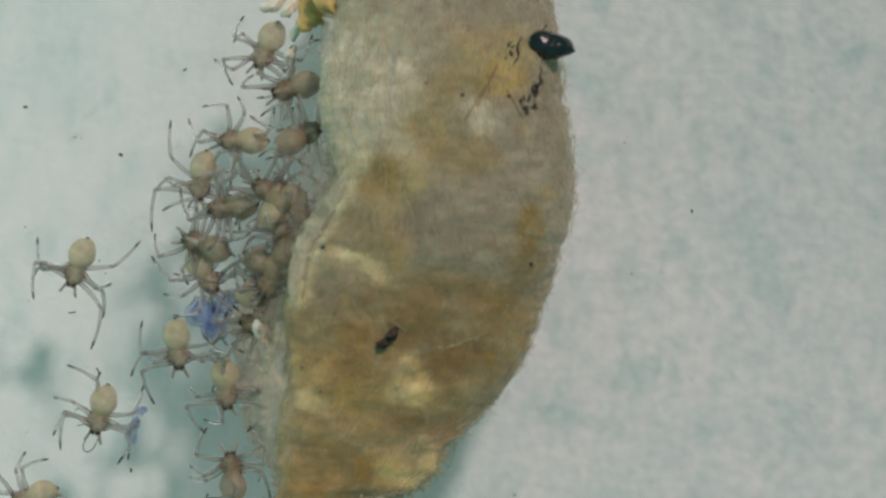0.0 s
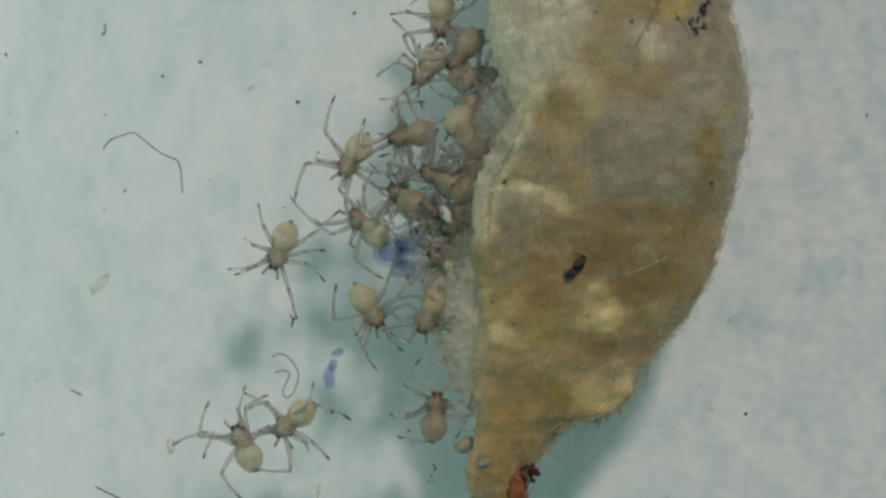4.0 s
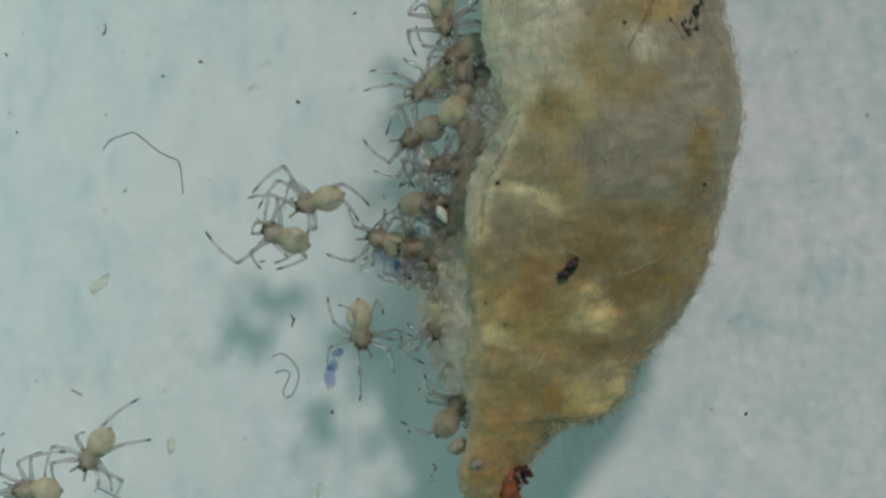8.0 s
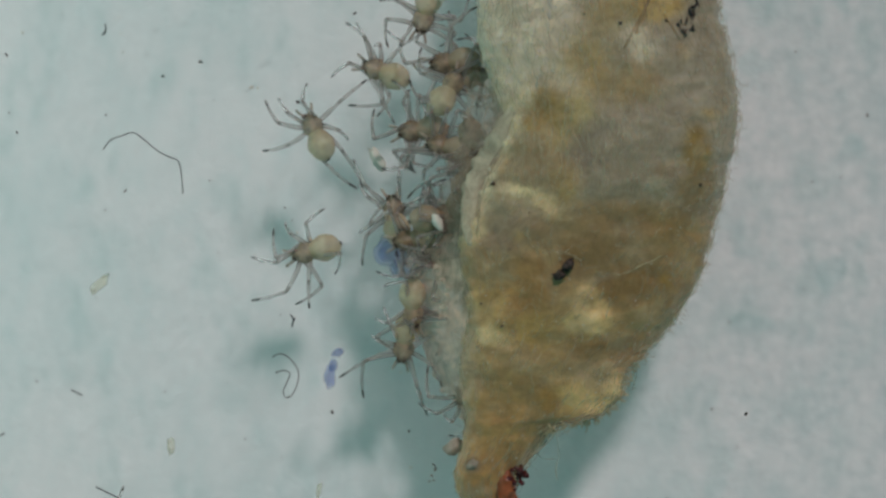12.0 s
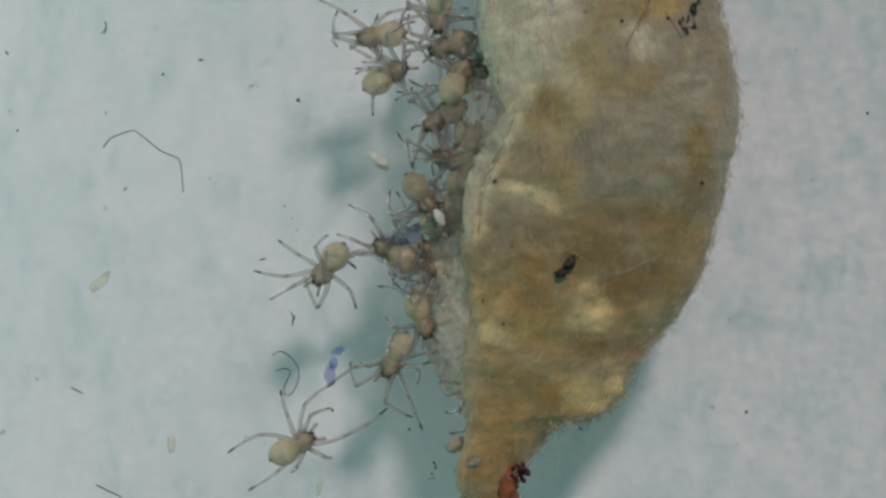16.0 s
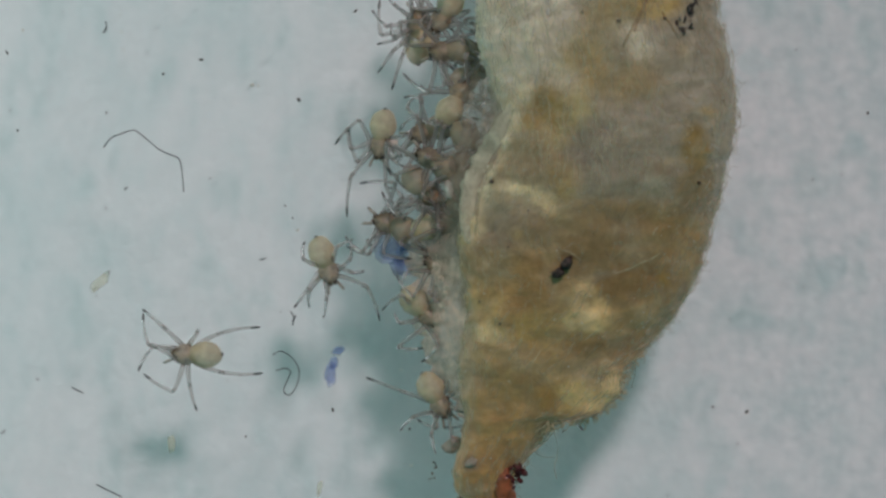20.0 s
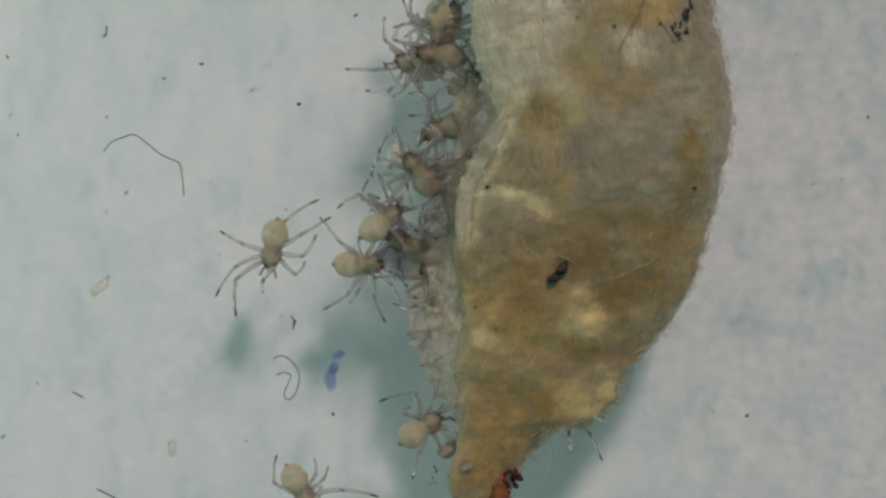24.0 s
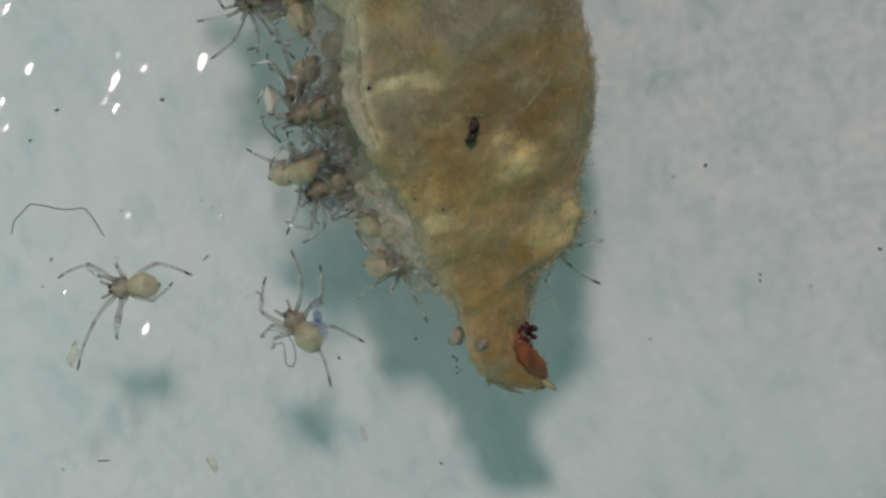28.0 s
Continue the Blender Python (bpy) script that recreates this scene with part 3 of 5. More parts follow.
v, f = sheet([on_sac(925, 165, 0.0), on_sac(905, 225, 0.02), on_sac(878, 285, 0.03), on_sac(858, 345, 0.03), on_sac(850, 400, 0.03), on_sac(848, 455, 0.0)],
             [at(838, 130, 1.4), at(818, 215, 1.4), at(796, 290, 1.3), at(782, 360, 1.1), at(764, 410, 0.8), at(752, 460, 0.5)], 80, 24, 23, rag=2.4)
part("silk_veil", mesh_of("silk_veil", v, f, SHADE_GAUZE), sac, "thin silk over the crowded opening, darkened to stand in for its shade")
rnd = random.Random(52)
for n in range(26):
    if n < 14:
        k = n / 13
        x, y, z = 878 - 66 * k + rnd.gauss(0, 8), 205 + 215 * k, 1.9 - 0.5 * k
    else:
        x, y, z = rnd.uniform(772, 842), rnd.uniform(405, 545), rnd.uniform(0.9, 1.5)
    p, turn, size = at(x, y, z), rnd.uniform(0, 6.28), rnd.uniform(0.12, 0.30)
    curl = [p + Vector((math.cos(turn + 1.1 * q) * size * 0.5 * q ** 0.5, math.sin(turn + 1.1 * q) * size * 0.5 * q ** 0.5, 0.05 * q)) for q in (0, 0.3, 0.7, 1.1)]
    v, f = band(curl, rnd.uniform(0.03, 0.09), 0.012, n, 5)
    part("silk_tuft", mesh_of("silk_tuft", v, f, TUFT), sac, "curled pale tuft of torn silk")
# woolly fringe along the lower edge: short curled fibres
rnd = random.Random(61)
FRINGE = [(1150, 606), (1126, 640), (1106, 662), (1102, 682), (1100, 700), (1080, 718), (1066, 734), (1046, 742), (1020, 744), (990, 752), (976, 768)]
pieces = []
for n in range(520):
    k = rnd.uniform(0, len(FRINGE) - 1.001)
    (ax, ay), (bx, by) = FRINGE[int(k)], FRINGE[int(k) + 1]
    u = k - int(k)
    p = at(ax + (bx - ax) * u + rnd.gauss(-5, 5), ay + (by - ay) * u + rnd.gauss(-4, 5), rnd.uniform(1.1, 1.6))
    turn, size, bend = rnd.uniform(0, 6.28), rnd.uniform(0.05, 0.14), rnd.uniform(-1.6, 1.6)
    pts = [p]
    for q in range(5):
        pts.append(pts[-1] + Vector((math.cos(turn + bend * q / 3), math.sin(turn + bend * q / 3), rnd.uniform(-0.2, 0.2))) * size * 0.4)
    pieces.append(tube(pts, rnd.uniform(0.006, 0.013), 4))
v, f = join(pieces)
tagged(part("silk_fringe", mesh_of("silk_fringe", v, f, FLAP), sac, "woolly pale fringe of silk at the lower edge"), kind="stuff")

# tip: red resin and brown rind
v, f = band([at(900, 826, 1.15), at(898, 850, 1.22), at(900, 878, 1.12), at(908, 905, 0.95), at(912, 930, 0.6)], 0.22, 0.14, 5)
part("resin_drop", mesh_of("resin_drop", v, f, RESIN), sac, "glossy orange-red resin at the tip")
v, f = band([at(818, 860, 0.8), at(824, 885, 0.75), at(840, 912, 0.6), at(862, 936, 0.45)], 0.07, 0.10, 8)
part("rind", mesh_of("rind", v, f, RIND), sac, "dark brown rind at the tip")

rnd = random.Random(31)
for i in range(14):
    k = i / 13
    x, y = 812 + 96 * k + rnd.gauss(0, 3), 868 + 74 * k ** 0.8 + rnd.gauss(0, 3)
    p = at(x, y, 0.35 + 0.35 * rnd.random())
    v, f = lump(rnd.uniform(0.08, 0.19), rnd.uniform(0.03, 0.07), 0.035, 0.6, i + 3, 6, 9, 2.4)
    part("shred", mesh_of("shred", v, f, RIND if i % 3 == 0 else FLAP), sac, "brown torn shred" if i % 3 == 0 else "pale torn shred", mm(p.x, p.y, p.z, 0, rnd.uniform(-15, 15), rnd.uniform(-80, -10)))

# dark pellet, husk and crumbs stuck on the sac
def stuck(name, x, y, rx, ry, rz, turn, mat, label="", rough=0.3, seed=1, sink=0.35, freq=1.6, rings=7, segs=10):
    v, f = lump(rx, ry, rz, rough, seed, rings, segs, freq)
    p = on_sac(x, y, -sink * rz)
    return part(name, mesh_of(name, v, f, mat), sac, label, mm(p.x, p.y, p.z, 0, 0, turn))


stuck("pellet", 1007, 469, 0.15, 0.105, 0.10, 50, SOOT, "dark brown pellet", 0.5, 3, 0.3, 2.5, 9, 12)
stuck("pellet", 993, 487, 0.135, 0.10, 0.10, 20, SOOT, "dark brown pellet", 0.5, 5, 0.3, 2.5, 9, 12)
v, f = lump(0.56, 0.30, 0.28, 0.16, 4, 14, 20, 2.2)
for p in v:
    k = p.x / 0.56
    if k > 0.4:
        p.y *= 1 - 0.75 * (k - 0.4)
        p.z *= 1 - 0.3 * (k - 0.4)
    p.z += 0.03 * math.sin(p.x * 26)
q = on_sac(1243, -58, -0.06)
part("husk", mesh_of("husk", v, f, BLACK), sac, "shiny black seed-like husk", mm(q.x, q.y, q.z, 0, 0, -4))
rnd = random.Random(5)
for x, y, r in ((1242, 327, .045), (1101, 40, .05), (876, 325, .06), (857, 537, .03), (1184, 36, .04), (940, 376, .025), (1010, 340, .02), (893, 577, .03), (1035, 25, .03), (905, 440, .025)):
    stuck("crumb", x, y, r, r * 0.8, r * 0.7, 40 * r, SOOT, "", 0.3, int(r * 1000), 0.3, 1.6, 5, 7)
for line, w in (([(1234, -18), (1231, -4), (1236, 6), (1230, 16), (1234, 28), (1229, 42)], 0.06), ([(1236, 0), (1243, 14)], 0.026), ([(1232, 10), (1222, 24)], 0.02),
                ([(1196, -72), (1190, -52), (1194, -36), (1185, -18)], 0.05), ([(1246, -118), (1238, -96), (1228, -84)], 0.04)):
    v, f = band([on_sac(x, y, 0.0) for x, y in line], w * 0.55, 0.02, int(line[0][0]), 4)
    part("soot_streak", mesh_of("soot_streak", v, f, SOOT), sac, "jagged black streak of dried dirt")
rnd = random.Random(15)
for n in range(35):
    a, b = (((1186, -90), (1172, -24)), ((1232, -30), (1228, 12)), ((1227, 8), (1231, 34)), ((1204, 38), (1216, 58)), ((1216, 60), (1236, 50)))[n % 5]
    k, r = rnd.random(), rnd.uniform(0.018, 0.055)
    stuck("crumb", a[0] + (b[0] - a[0]) * k + rnd.gauss(0, 4), a[1] + (b[1] - a[1]) * k + rnd.gauss(0, 3), r * 1.6, r * 0.55, r * 0.5, math.degrees(math.atan2(a[1] - b[1], b[0] - a[0])) + rnd.gauss(0, 25), BLACK if n % 3 else SOOT, "", 0.5, n, 0.3, 2.2, 5, 7)
for n, line in enumerate(([(1204, 36), (1208, 48), (1216, 54), (1226, 50)], [(1160, -20), (1152, 0), (1148, 14)])):
    v, f = band([on_sac(x, y, 0.0) for x, y in line], 0.028, 0.02, n * 3 + 1, 5)
    part("soot_streak", mesh_of("soot_streak", v, f, SHED), sac, "thin brown streak of dried dirt")
for a, b in (((1152, 0), (1108, 86)), ((1142, 2), (1150, 30)), ((1178, 24), (1208, 70)), ((1150, 6), (1128, 60))):
    pts = [on_sac(a[0] + (b[0] - a[0]) * s / 6, a[1] + (b[1] - a[1]) * s / 6, 0.0) for s in range(7)]
    v, f = tube(pts, 0.024, 5)
    part("stalk", mesh_of("stalk", v, f, STALK), sac, "thin brown stalk")
for x, y, rx, ry, mat, z in ((780, -92, .30, .15, WHITE, 0.9), (752, -98, .26, .16, WHITE, 0.6), (818, -80, .38, .30, AMBER, 1.4), (786, -10, .20, .09, WHITE, 0.9), (796, -52, .24, .10, WHITE, 1.1), (846, -104, .34, .22, AMBER, 2.0), (890, -60, .2, .08, WHITE, 2.1)):
    v, f = lump(rx, ry, 0.13, 0.5, int(x), 8, 12, 2.2)
    p = at(x, y, z)
    part("flake", mesh_of("flake", v, f, mat), sac, "white flake" if mat is WHITE else "yellow flake", mm(p.x, p.y, p.z, 10, 20, x))
for x, y, z, rx in ((806, 790, 0.25, .26), (828, 762, 0.7, .10), (840, 822, 1.25, .16)):
    v, f = lump(rx, rx * 0.62, rx * 0.5, 0.3, int(x), 7, 10)
    p = at(x, y, z)
    part("shed_skin", mesh_of("shed_skin", v, f, PALE_SKIN), sac, "small brown shed skin", mm(p.x, p.y, p.z, 0, 0, 30))
rnd = random.Random(11)
for i in range(22):
    r = rnd.uniform(0.04, 0.085)
    p = at(922 + rnd.gauss(0, 6), 841 + rnd.gauss(0, 11), 1.2 + rnd.uniform(-0.15, 0.25))
    v, f = lump(r, r * 0.8, r * 0.8, 0.3, i, 5, 7)
    part("crumb", mesh_of("crumb", v, f, MAROON), sac, "dark maroon grain" if i == 0 else "", mm(p.x, p.y, p.z, 0, 0, 40 * i))

# loose silk threads over the skin and along the rims
rnd = random.Random(21)
pieces = []
for i in range(1500):
    y = rnd.uniform(-380, 900)
    w = rnd.choice((rnd.uniform(2, 178), rnd.uniform(2, 40), rnd.uniform(20, 178)))
    turn, length = rnd.uniform(0, 6.28), rnd.uniform(15, 50)
    pts = []
    for s in range(7):
        k = s / 6 - 0.5
        yy = y + math.sin(turn) * length * k + 8 * math.sin(s * 1.3 + i)
        ww = w + math.cos(turn) * length * 0.28 * k
        if not (-420 < yy < 935 and 1 < ww < 179):
            continue
        p, _ = sac_point(yy, ww)
        c, sn = math.cos(radians(ww)), math.sin(radians(ww))
        lift = 0.012 + 0.05 * math.sin(math.pi * s / 6) * (0.5 + 0.5 * math.sin(i * 7.7)) + (0.10 * rnd.random() if ww < 25 else 0)
        pts.append(p + Vector((c, 0, sn)) * lift)
    if len(pts) > 3:
        pieces.append(tube(pts, rnd.uniform(0.0035, 0.0065), 4))
for i in range(900):
    y, x = rnd.uniform(-330, 330), rnd.uniform(862, 1180)
    length, lean, sway = rnd.uniform(25, 80), rnd.gauss(0, 0.25), rnd.uniform(-6, 6)
    pts = []
    for q in range(7):
        k = q / 6 - 0.5
        pts.append(on_sac(x + lean * length * k + sway * math.sin(q * 1.1), y + length * k, 0.015 + 0.03 * math.sin(math.pi * q / 6)))
    pieces.append(tube(pts, rnd.uniform(0.0035, 0.0065), 4))
for i in range(760):
    y = rnd.uniform(-380, 930) if i % 3 else rnd.uniform(560, 760)
    ww = rnd.uniform(-4, 22) if i % 4 else rnd.uniform(158, 184)
    p, _ = sac_point(y, ww)
    out = Vector((math.cos(radians(ww)), rnd.uniform(-1.6, 1.6), 0.5 * rnd.random())).normalized()
    bend = Vector((rnd.uniform(-1, 1), rnd.uniform(-1, 1), rnd.uniform(-0.3, 0.3))) * 0.10
    L = rnd.uniform(0.06, 0.30)
    pts = [p + out * (L * q / 4 - 0.03) + bend * (q / 4) ** 2 for q in range(5)]
    for q in pts:
        q.z = max(q.z, 0.02)
    pieces.append(tube(pts, rnd.uniform(0.003, 0.0055), 4))
v, f = join(pieces)
tagged(part("silk_threads", mesh_of("silk_threads", v, f, FUZZ), sac, "loose fine silk threads"), kind="stuff")
# tiny white lumps in the felt, pale colour in place of its sparkle
pieces = []
for i in range(420):
    y = rnd.uniform(-350, 880)
    p, _ = sac_point(y, rnd.choice((rnd.uniform(8, 60), rnd.uniform(8, 170))))
    s = rnd.uniform(0.005, 0.015)
    v, f = lump(s * 1.5, s, s, 0.4, i, 4, 6)
    pieces.append(([q + p for q in v], f))
v, f = join(pieces)
tagged(part("silk_glints", mesh_of("silk_glints", v, f, CHALK), sac, "tiny white lumps standing in for glints on the silk"), kind="stuff")
# long stray threads by the neck
for line in ([(1000, 725, 1.2), (990, 760, 1.1), (965, 790, 1.1), (940, 805, 1.2)], [(985, 765, 0.8), (992, 800, 0.4), (986, 830, 0.3), (990, 850, 0.3)],
             [(1100, 655, 0.8), (1118, 640, 0.6), (1130, 655, 0.5), (1122, 690, 0.4)], [(948, 800, 0.9), (965, 812, 0.5), (985, 812, 0.3)],
             [(905, 640, 2.1), (925, 610, 2.3), (930, 590, 2.35)]):
    v, f = tube(smooth_path([at(*q) for q in line], 6), 0.010, 5)
    part("stray_thread", mesh_of("stray_thread", v, f, FUZZ), sac, "single pale silk thread")

for line in ([(1112, 482), (1124, 478), (1140, 468), (1158, 462), (1174, 452)], [(1090, 484), (1100, 486), (1118, 478)], [(1064, 668), (1069, 652), (1068, 644), (1080, 642), (1094, 646), (1100, 640)],
             [(996, 734), (984, 760), (968, 780), (944, 802)], [(990, 742), (974, 770), (952, 792)], [(946, 648), (956, 632), (962, 622)], [(1000, 446), (1016, 452), (1032, 462)], [(1160, 420), (1164, 410), (1170, 404)]):
    v, f = tube(smooth_path([on_sac(x, y, 0.03) for x, y in line], 5), 0.0065, 5)
    part("stray_thread", mesh_of("stray_thread", v, f, GLINT), sac, "bright curled silk thread")

# ---- lint and specks on the dish floor ----
def line_thing(name, label, category, pts, r, mat, z=0.0):
    path = smooth_path([at(x, y, z + r) for x, y in pts], 6)
    o = path[0].copy()
    o.z = 0
    v, f = tube([p - o for p in path], r, 5)
    return thing(name, label, category, mesh_of(name, v, f, mat), m=mm(o.x, o.y, o.z))


line_thing("lint_hair", "thin dark hair lying bent on the dish floor", "hair", [(182, 265), (196, 248), (214, 241), (236, 235), (258, 250), (280, 268), (300, 278), (314, 284), (320, 300), (324, 344)], 0.013, HAIR)
line_thing("lint_loop", "thin grey fibre curled into a loop on the dish floor", "fibre", [(482, 632), (496, 626), (512, 634), (526, 652), (528, 672), (520, 695), (508, 704), (501, 694), (508, 676), (513, 662), (502, 656), (488, 660)], 0.012, HAIR)
for pts in ([(183, 62), (187, 52), (186, 42)], [(180, 62), (188, 56)], [(516, 574), (522, 562)], [(458, 464), (470, 461)], [(514, 556), (519, 566), (517, 580)], [(170, 862), (190, 872), (215, 884)], [(0, 772), (8, 765)], [(126, 690), (138, 696), (146, 700)], [(766, 820), (772, 832)]):
    line_thing("lint_bit", "short dark bit of lint on the dish floor", "lint", [pts[0], ((pts[0][0] + pts[-1][0]) / 2 + 1, (pts[0][1] + pts[-1][1]) / 2), pts[-1]] if len(pts) == 2 else pts, 0.016, HAIR)
def smear(x, y, rx, ry, turn, label, seed):
    """A soft smear: thin lumps one inside the other."""
    pieces = [lump(rx * k, ry * k, 0.035 * k, 0.35, seed, 8, 16, 1.8) for k in (1.0, 0.72)]
    p = at(x, y, 0)
    v, f = join(pieces)
    thing("blue_smear", label, "smear", mesh_of("blue_smear", v, f, BLUE), group="blue smears", m=mm(p.x, p.y, 0, 0, 0, turn))


smear(598, 624, 0.14, 0.10, 20, "small soft blue smear on the dish floor", 3)
smear(584, 668, 0.12, 0.26, -8, "small soft blue smear on the dish floor", 4)
smear(590, 646, 0.10, 0.16, -10, "small soft blue smear on the dish floor", 8)
rnd = random.Random(3)


def speck(x, y, r, mat=GRIT, label="tiny dark speck on the dish floor", name="speck", category="speck"):
    r *= 0.68
    v, f = lump(r * rnd.uniform(1, 1.5), r * rnd.uniform(0.5, 0.9), r * 0.6, 0.5, rnd.randint(1, 99), 5, 7, 2.4)
    p = at(x, y, 0)
    return thing(name, label, category, mesh_of(name, v, f, mat), group="specks on the dish", m=mm(p.x, p.y, 0, 0, 0, rnd.uniform(0, 180)))


for x, y, r in ((528, 181, .07), (355, 110, .06), (222, 338, .05), (30, 235, .045), (16, 200, .03), (12, 98, .05), (288, 135, .05), (187, 204, .03), (65, 675, .035), (724, 763, .05), (371, 320, .025), (402, 677, .025),
                (434, 777, .03), (588, 730, .05), (504, 368, .03), (186, 372, .03), (517, 390, .03), (680, 380, .03), (824, 762, .04)):
    speck(x, y, r)
for x, y, r in ((1408, 92, .03), (1437, 322, .04), (1488, 314, .035), (1535, 204, .05), (1260, 724, .035), (1320, 733, .05), (1410, 670, .02), (1380, 735, .02), (1290, 570, .03), (995, 768, .03), (1305, 790, .025), (1470, 610, .025),
                (1310, 960, .06), (1316, 950, .05), (1525, 1010, .06), (1180, 880, .03), (1090, 960, .03), (1450, 900, .03), (1555, 500, .03), (1385, 1010, .05), (628, 24, .06), (660, 980, .05), (470, 990, .05)):
    speck(x, y, r)
for i in range(60):
    speck(rnd.uniform(-250, 1750), rnd.uniform(-350, 1150), rnd.uniform(0.010, 0.024))
for x, y in ((766, 822), (770, 832), (764, 842), (768, 850), (760, 852)):
    speck(x, y, 0.035, SHED)
# static glints on the floor, put in as white-coloured lumps
for x, y, r in ((445, 155, .06), (456, 156, .05), (40, 58, .045), (217, 92, .035), (214, 60, .03), (212, 30, .03), (526, 412, .04), (727, 828, .045), (520, 315, .03), (253, 568, .03), (186, 702, .03), (283, 800, .03), (709, 659, .04), (376, 318, .02)):
    speck(x, y, r, CHALK, "tiny white lump standing in for a glint on the dish floor", "grain", "grain")
for x, y, a, r in ((176, 504, 48, .26), (302, 790, 100, .19), (564, 868, 80, .16)):
    v, f = lump(r, r * 0.36, 0.02, 0.6, int(x), 7, 10, 2.4)
    p = at(x, y, 0)
    thing("straw_shred", "pale straw-coloured shred on the dish floor", "shred", mesh_of("straw_shred", v, f, STRAW), m=mm(p.x, p.y, 0, 0, 0, a))


def glint_wedge(x, y, r, slope, turn, seed):
    """A low clear wedge, made up and leaned towards the lamp to give a glint."""
    rnd = random.Random(seed)
    az = radians(turn)
    k = math.tan(radians(slope))
    n, top = 11, []
    for q in range(n):
        w = 2 * math.pi * q / n
        d = r * rnd.uniform(0.25, 0.65)
        u, q2, tilt = 1.35 * d * math.cos(w), 0.42 * d * math.sin(w), radians(38)
        top.append(Vector((u * math.cos(tilt) - q2 * math.sin(tilt), u * math.sin(tilt) + q2 * math.cos(tilt), 0)))
    low = max(p.x * math.cos(az) + p.y * math.sin(az) for p in top)
    for p in top:
        p.z = 0.01 + k * (low - p.x * math.cos(az) - p.y * math.sin(az))
    v = top + [Vector((p.x, p.y, 0)) for p in top]
    f = [tuple(range(n))] + [(q, n + q, n + (q + 1) % n, (q + 1) % n) for q in range(n)] + [tuple(reversed(range(n, 2 * n)))]
    ob = thing("glint_facet", "made-up clear facet tilted to mirror the lamp as a glint on the dish floor", "film flake", mesh_of("glint_facet", v, f, FACET, smooth=False), group="clear flakes on the dish", m=mm(x, y, 0))
    ob.visible_shadow = False


# added facets: place, size, and the slope and turn that mirror the lamp
FACETS = [(-4.21, 3.59, 0.16, 17.69, 68.4), (-2.01, 3.51, 0.14, 17.48, 70.7), (-7.77, 4.46, 0.08, 17.88, 64.6), (-6.56, 4.31, 0.07, 17.76, 65.9), (-3.31, 1.46, 0.06, 18.20, 70.1), (-3.25, 0.39, 0.07, 18.51, 70.5),
          (-1.99, 3.52, 0.24, 17.97, 72.9), (-3.87, 4.11, 0.22, 17.97, 70.8), (-4.25, 3.56, 0.20, 18.17, 70.6), (-5.70, 5.00, 0.12, 17.90, 68.7), (-6.50, 4.30, 0.09, 18.20, 68.2), (-7.07, 4.35, 0.08, 18.25, 67.6), (-6.84, 3.49, 0.10, 18.47, 68.2), (-5.06, 1.41, 0.10, 18.88, 70.6), (-3.24, 0.37, 0.10, 19.01, 72.6), (-6.12, 5.09, 0.10, 17.93, 68.3), (-6.59, 6.37, 0.10, 17.62, 67.3), (-5.93, 6.53, 0.12, 17.49, 67.9), (-6.32, 4.83, 0.10, 18.02, 68.2), (-1.60, 2.48, 0.08, 18.25, 73.6),
          (-2.03, 3.59, 0.28, 18.84, 65.8), (-3.89, 4.13, 0.36, 18.94, 63.9), (-5.50, 5.20, 0.20, 18.88, 62.0), (-3.24, 4.04, 0.14, 18.87, 64.5), (-4.24, 3.54, 0.20, 19.15, 63.9), (-5.05, 1.37, 0.14, 19.86, 64.1), (-3.25, 0.41, 0.12, 19.89, 66.0), (-5.91, -1.04, 0.16, 20.64, 64.3), (-2.81, 2.60, 0.10, 19.22, 65.5), (-7.09, 0.52, 0.10, 20.38, 62.7), (-6.84, 3.49, 0.08, 19.54, 61.7), (-6.43, 3.72, 0.08, 19.42, 61.9), (-6.54, 4.30, 0.12, 19.28, 61.5), (-6.32, 4.86, 0.14, 19.10, 61.5), (-3.57, 4.60, 0.10, 18.77, 64.0), (-4.33, 3.83, 0.10, 19.08, 63.6), (-5.29, 6.59, 0.20, 18.48, 61.5), (-5.17, 5.55, 0.08, 18.74, 62.1)]
for n, row in enumerate(FACETS):
    glint_wedge(*row, n)
v, f = lump(0.20, 0.10, 0.09, 0.25, 5, 9, 12)
rice_one = thing("egg_shell", "white rice-like eggshell scrap beside the opening", "eggshell", mesh_of("egg_shell", v, f, CHALK))
v, f = lump(0.28, 0.13, 0.10, 0.35, 7, 9, 14)
rice_two = thing("egg_shell", "white rice-like eggshell scrap on the dish floor", "eggshell", mesh_of("egg_shell", v, f, CHALK))
smear(692, 446, 0.36, 0.36, 30, "soft blue smear beside the torn opening", 5)
smear(728, 428, 0.38, 0.26, 50, "soft blue smear beside the torn opening", 6)
smear(715, 478, 0.30, 0.22, 0, "soft blue smear beside the torn opening", 7)

# ---- spiderlings ----
UPPER, LOWER = (0.86, 0.66, 0.50, 0.70), (1.06, 0.80, 0.58, 0.88)
HIPS = ((0.40, 0.15), (0.30, 0.20), (0.18, 0.20), (0.07, 0.15))
HIP_Z = 0.24


def leg_upper(L):
    path = [(k * L, 0, 0.05 * L * math.sin(math.pi * k)) for k in (0, 0.10, 0.30, 0.50, 0.66, 0.76, 0.86, 1)]
    v, f = tube(path, [0.05, 0.057, 0.059, 0.055, 0.049, 0.043, 0.047, 0.042], 9)
    return v, f, [1 if i // 9 in (0, 6) and i < 63 or i >= 63 else 0 for i in range(len(f))]


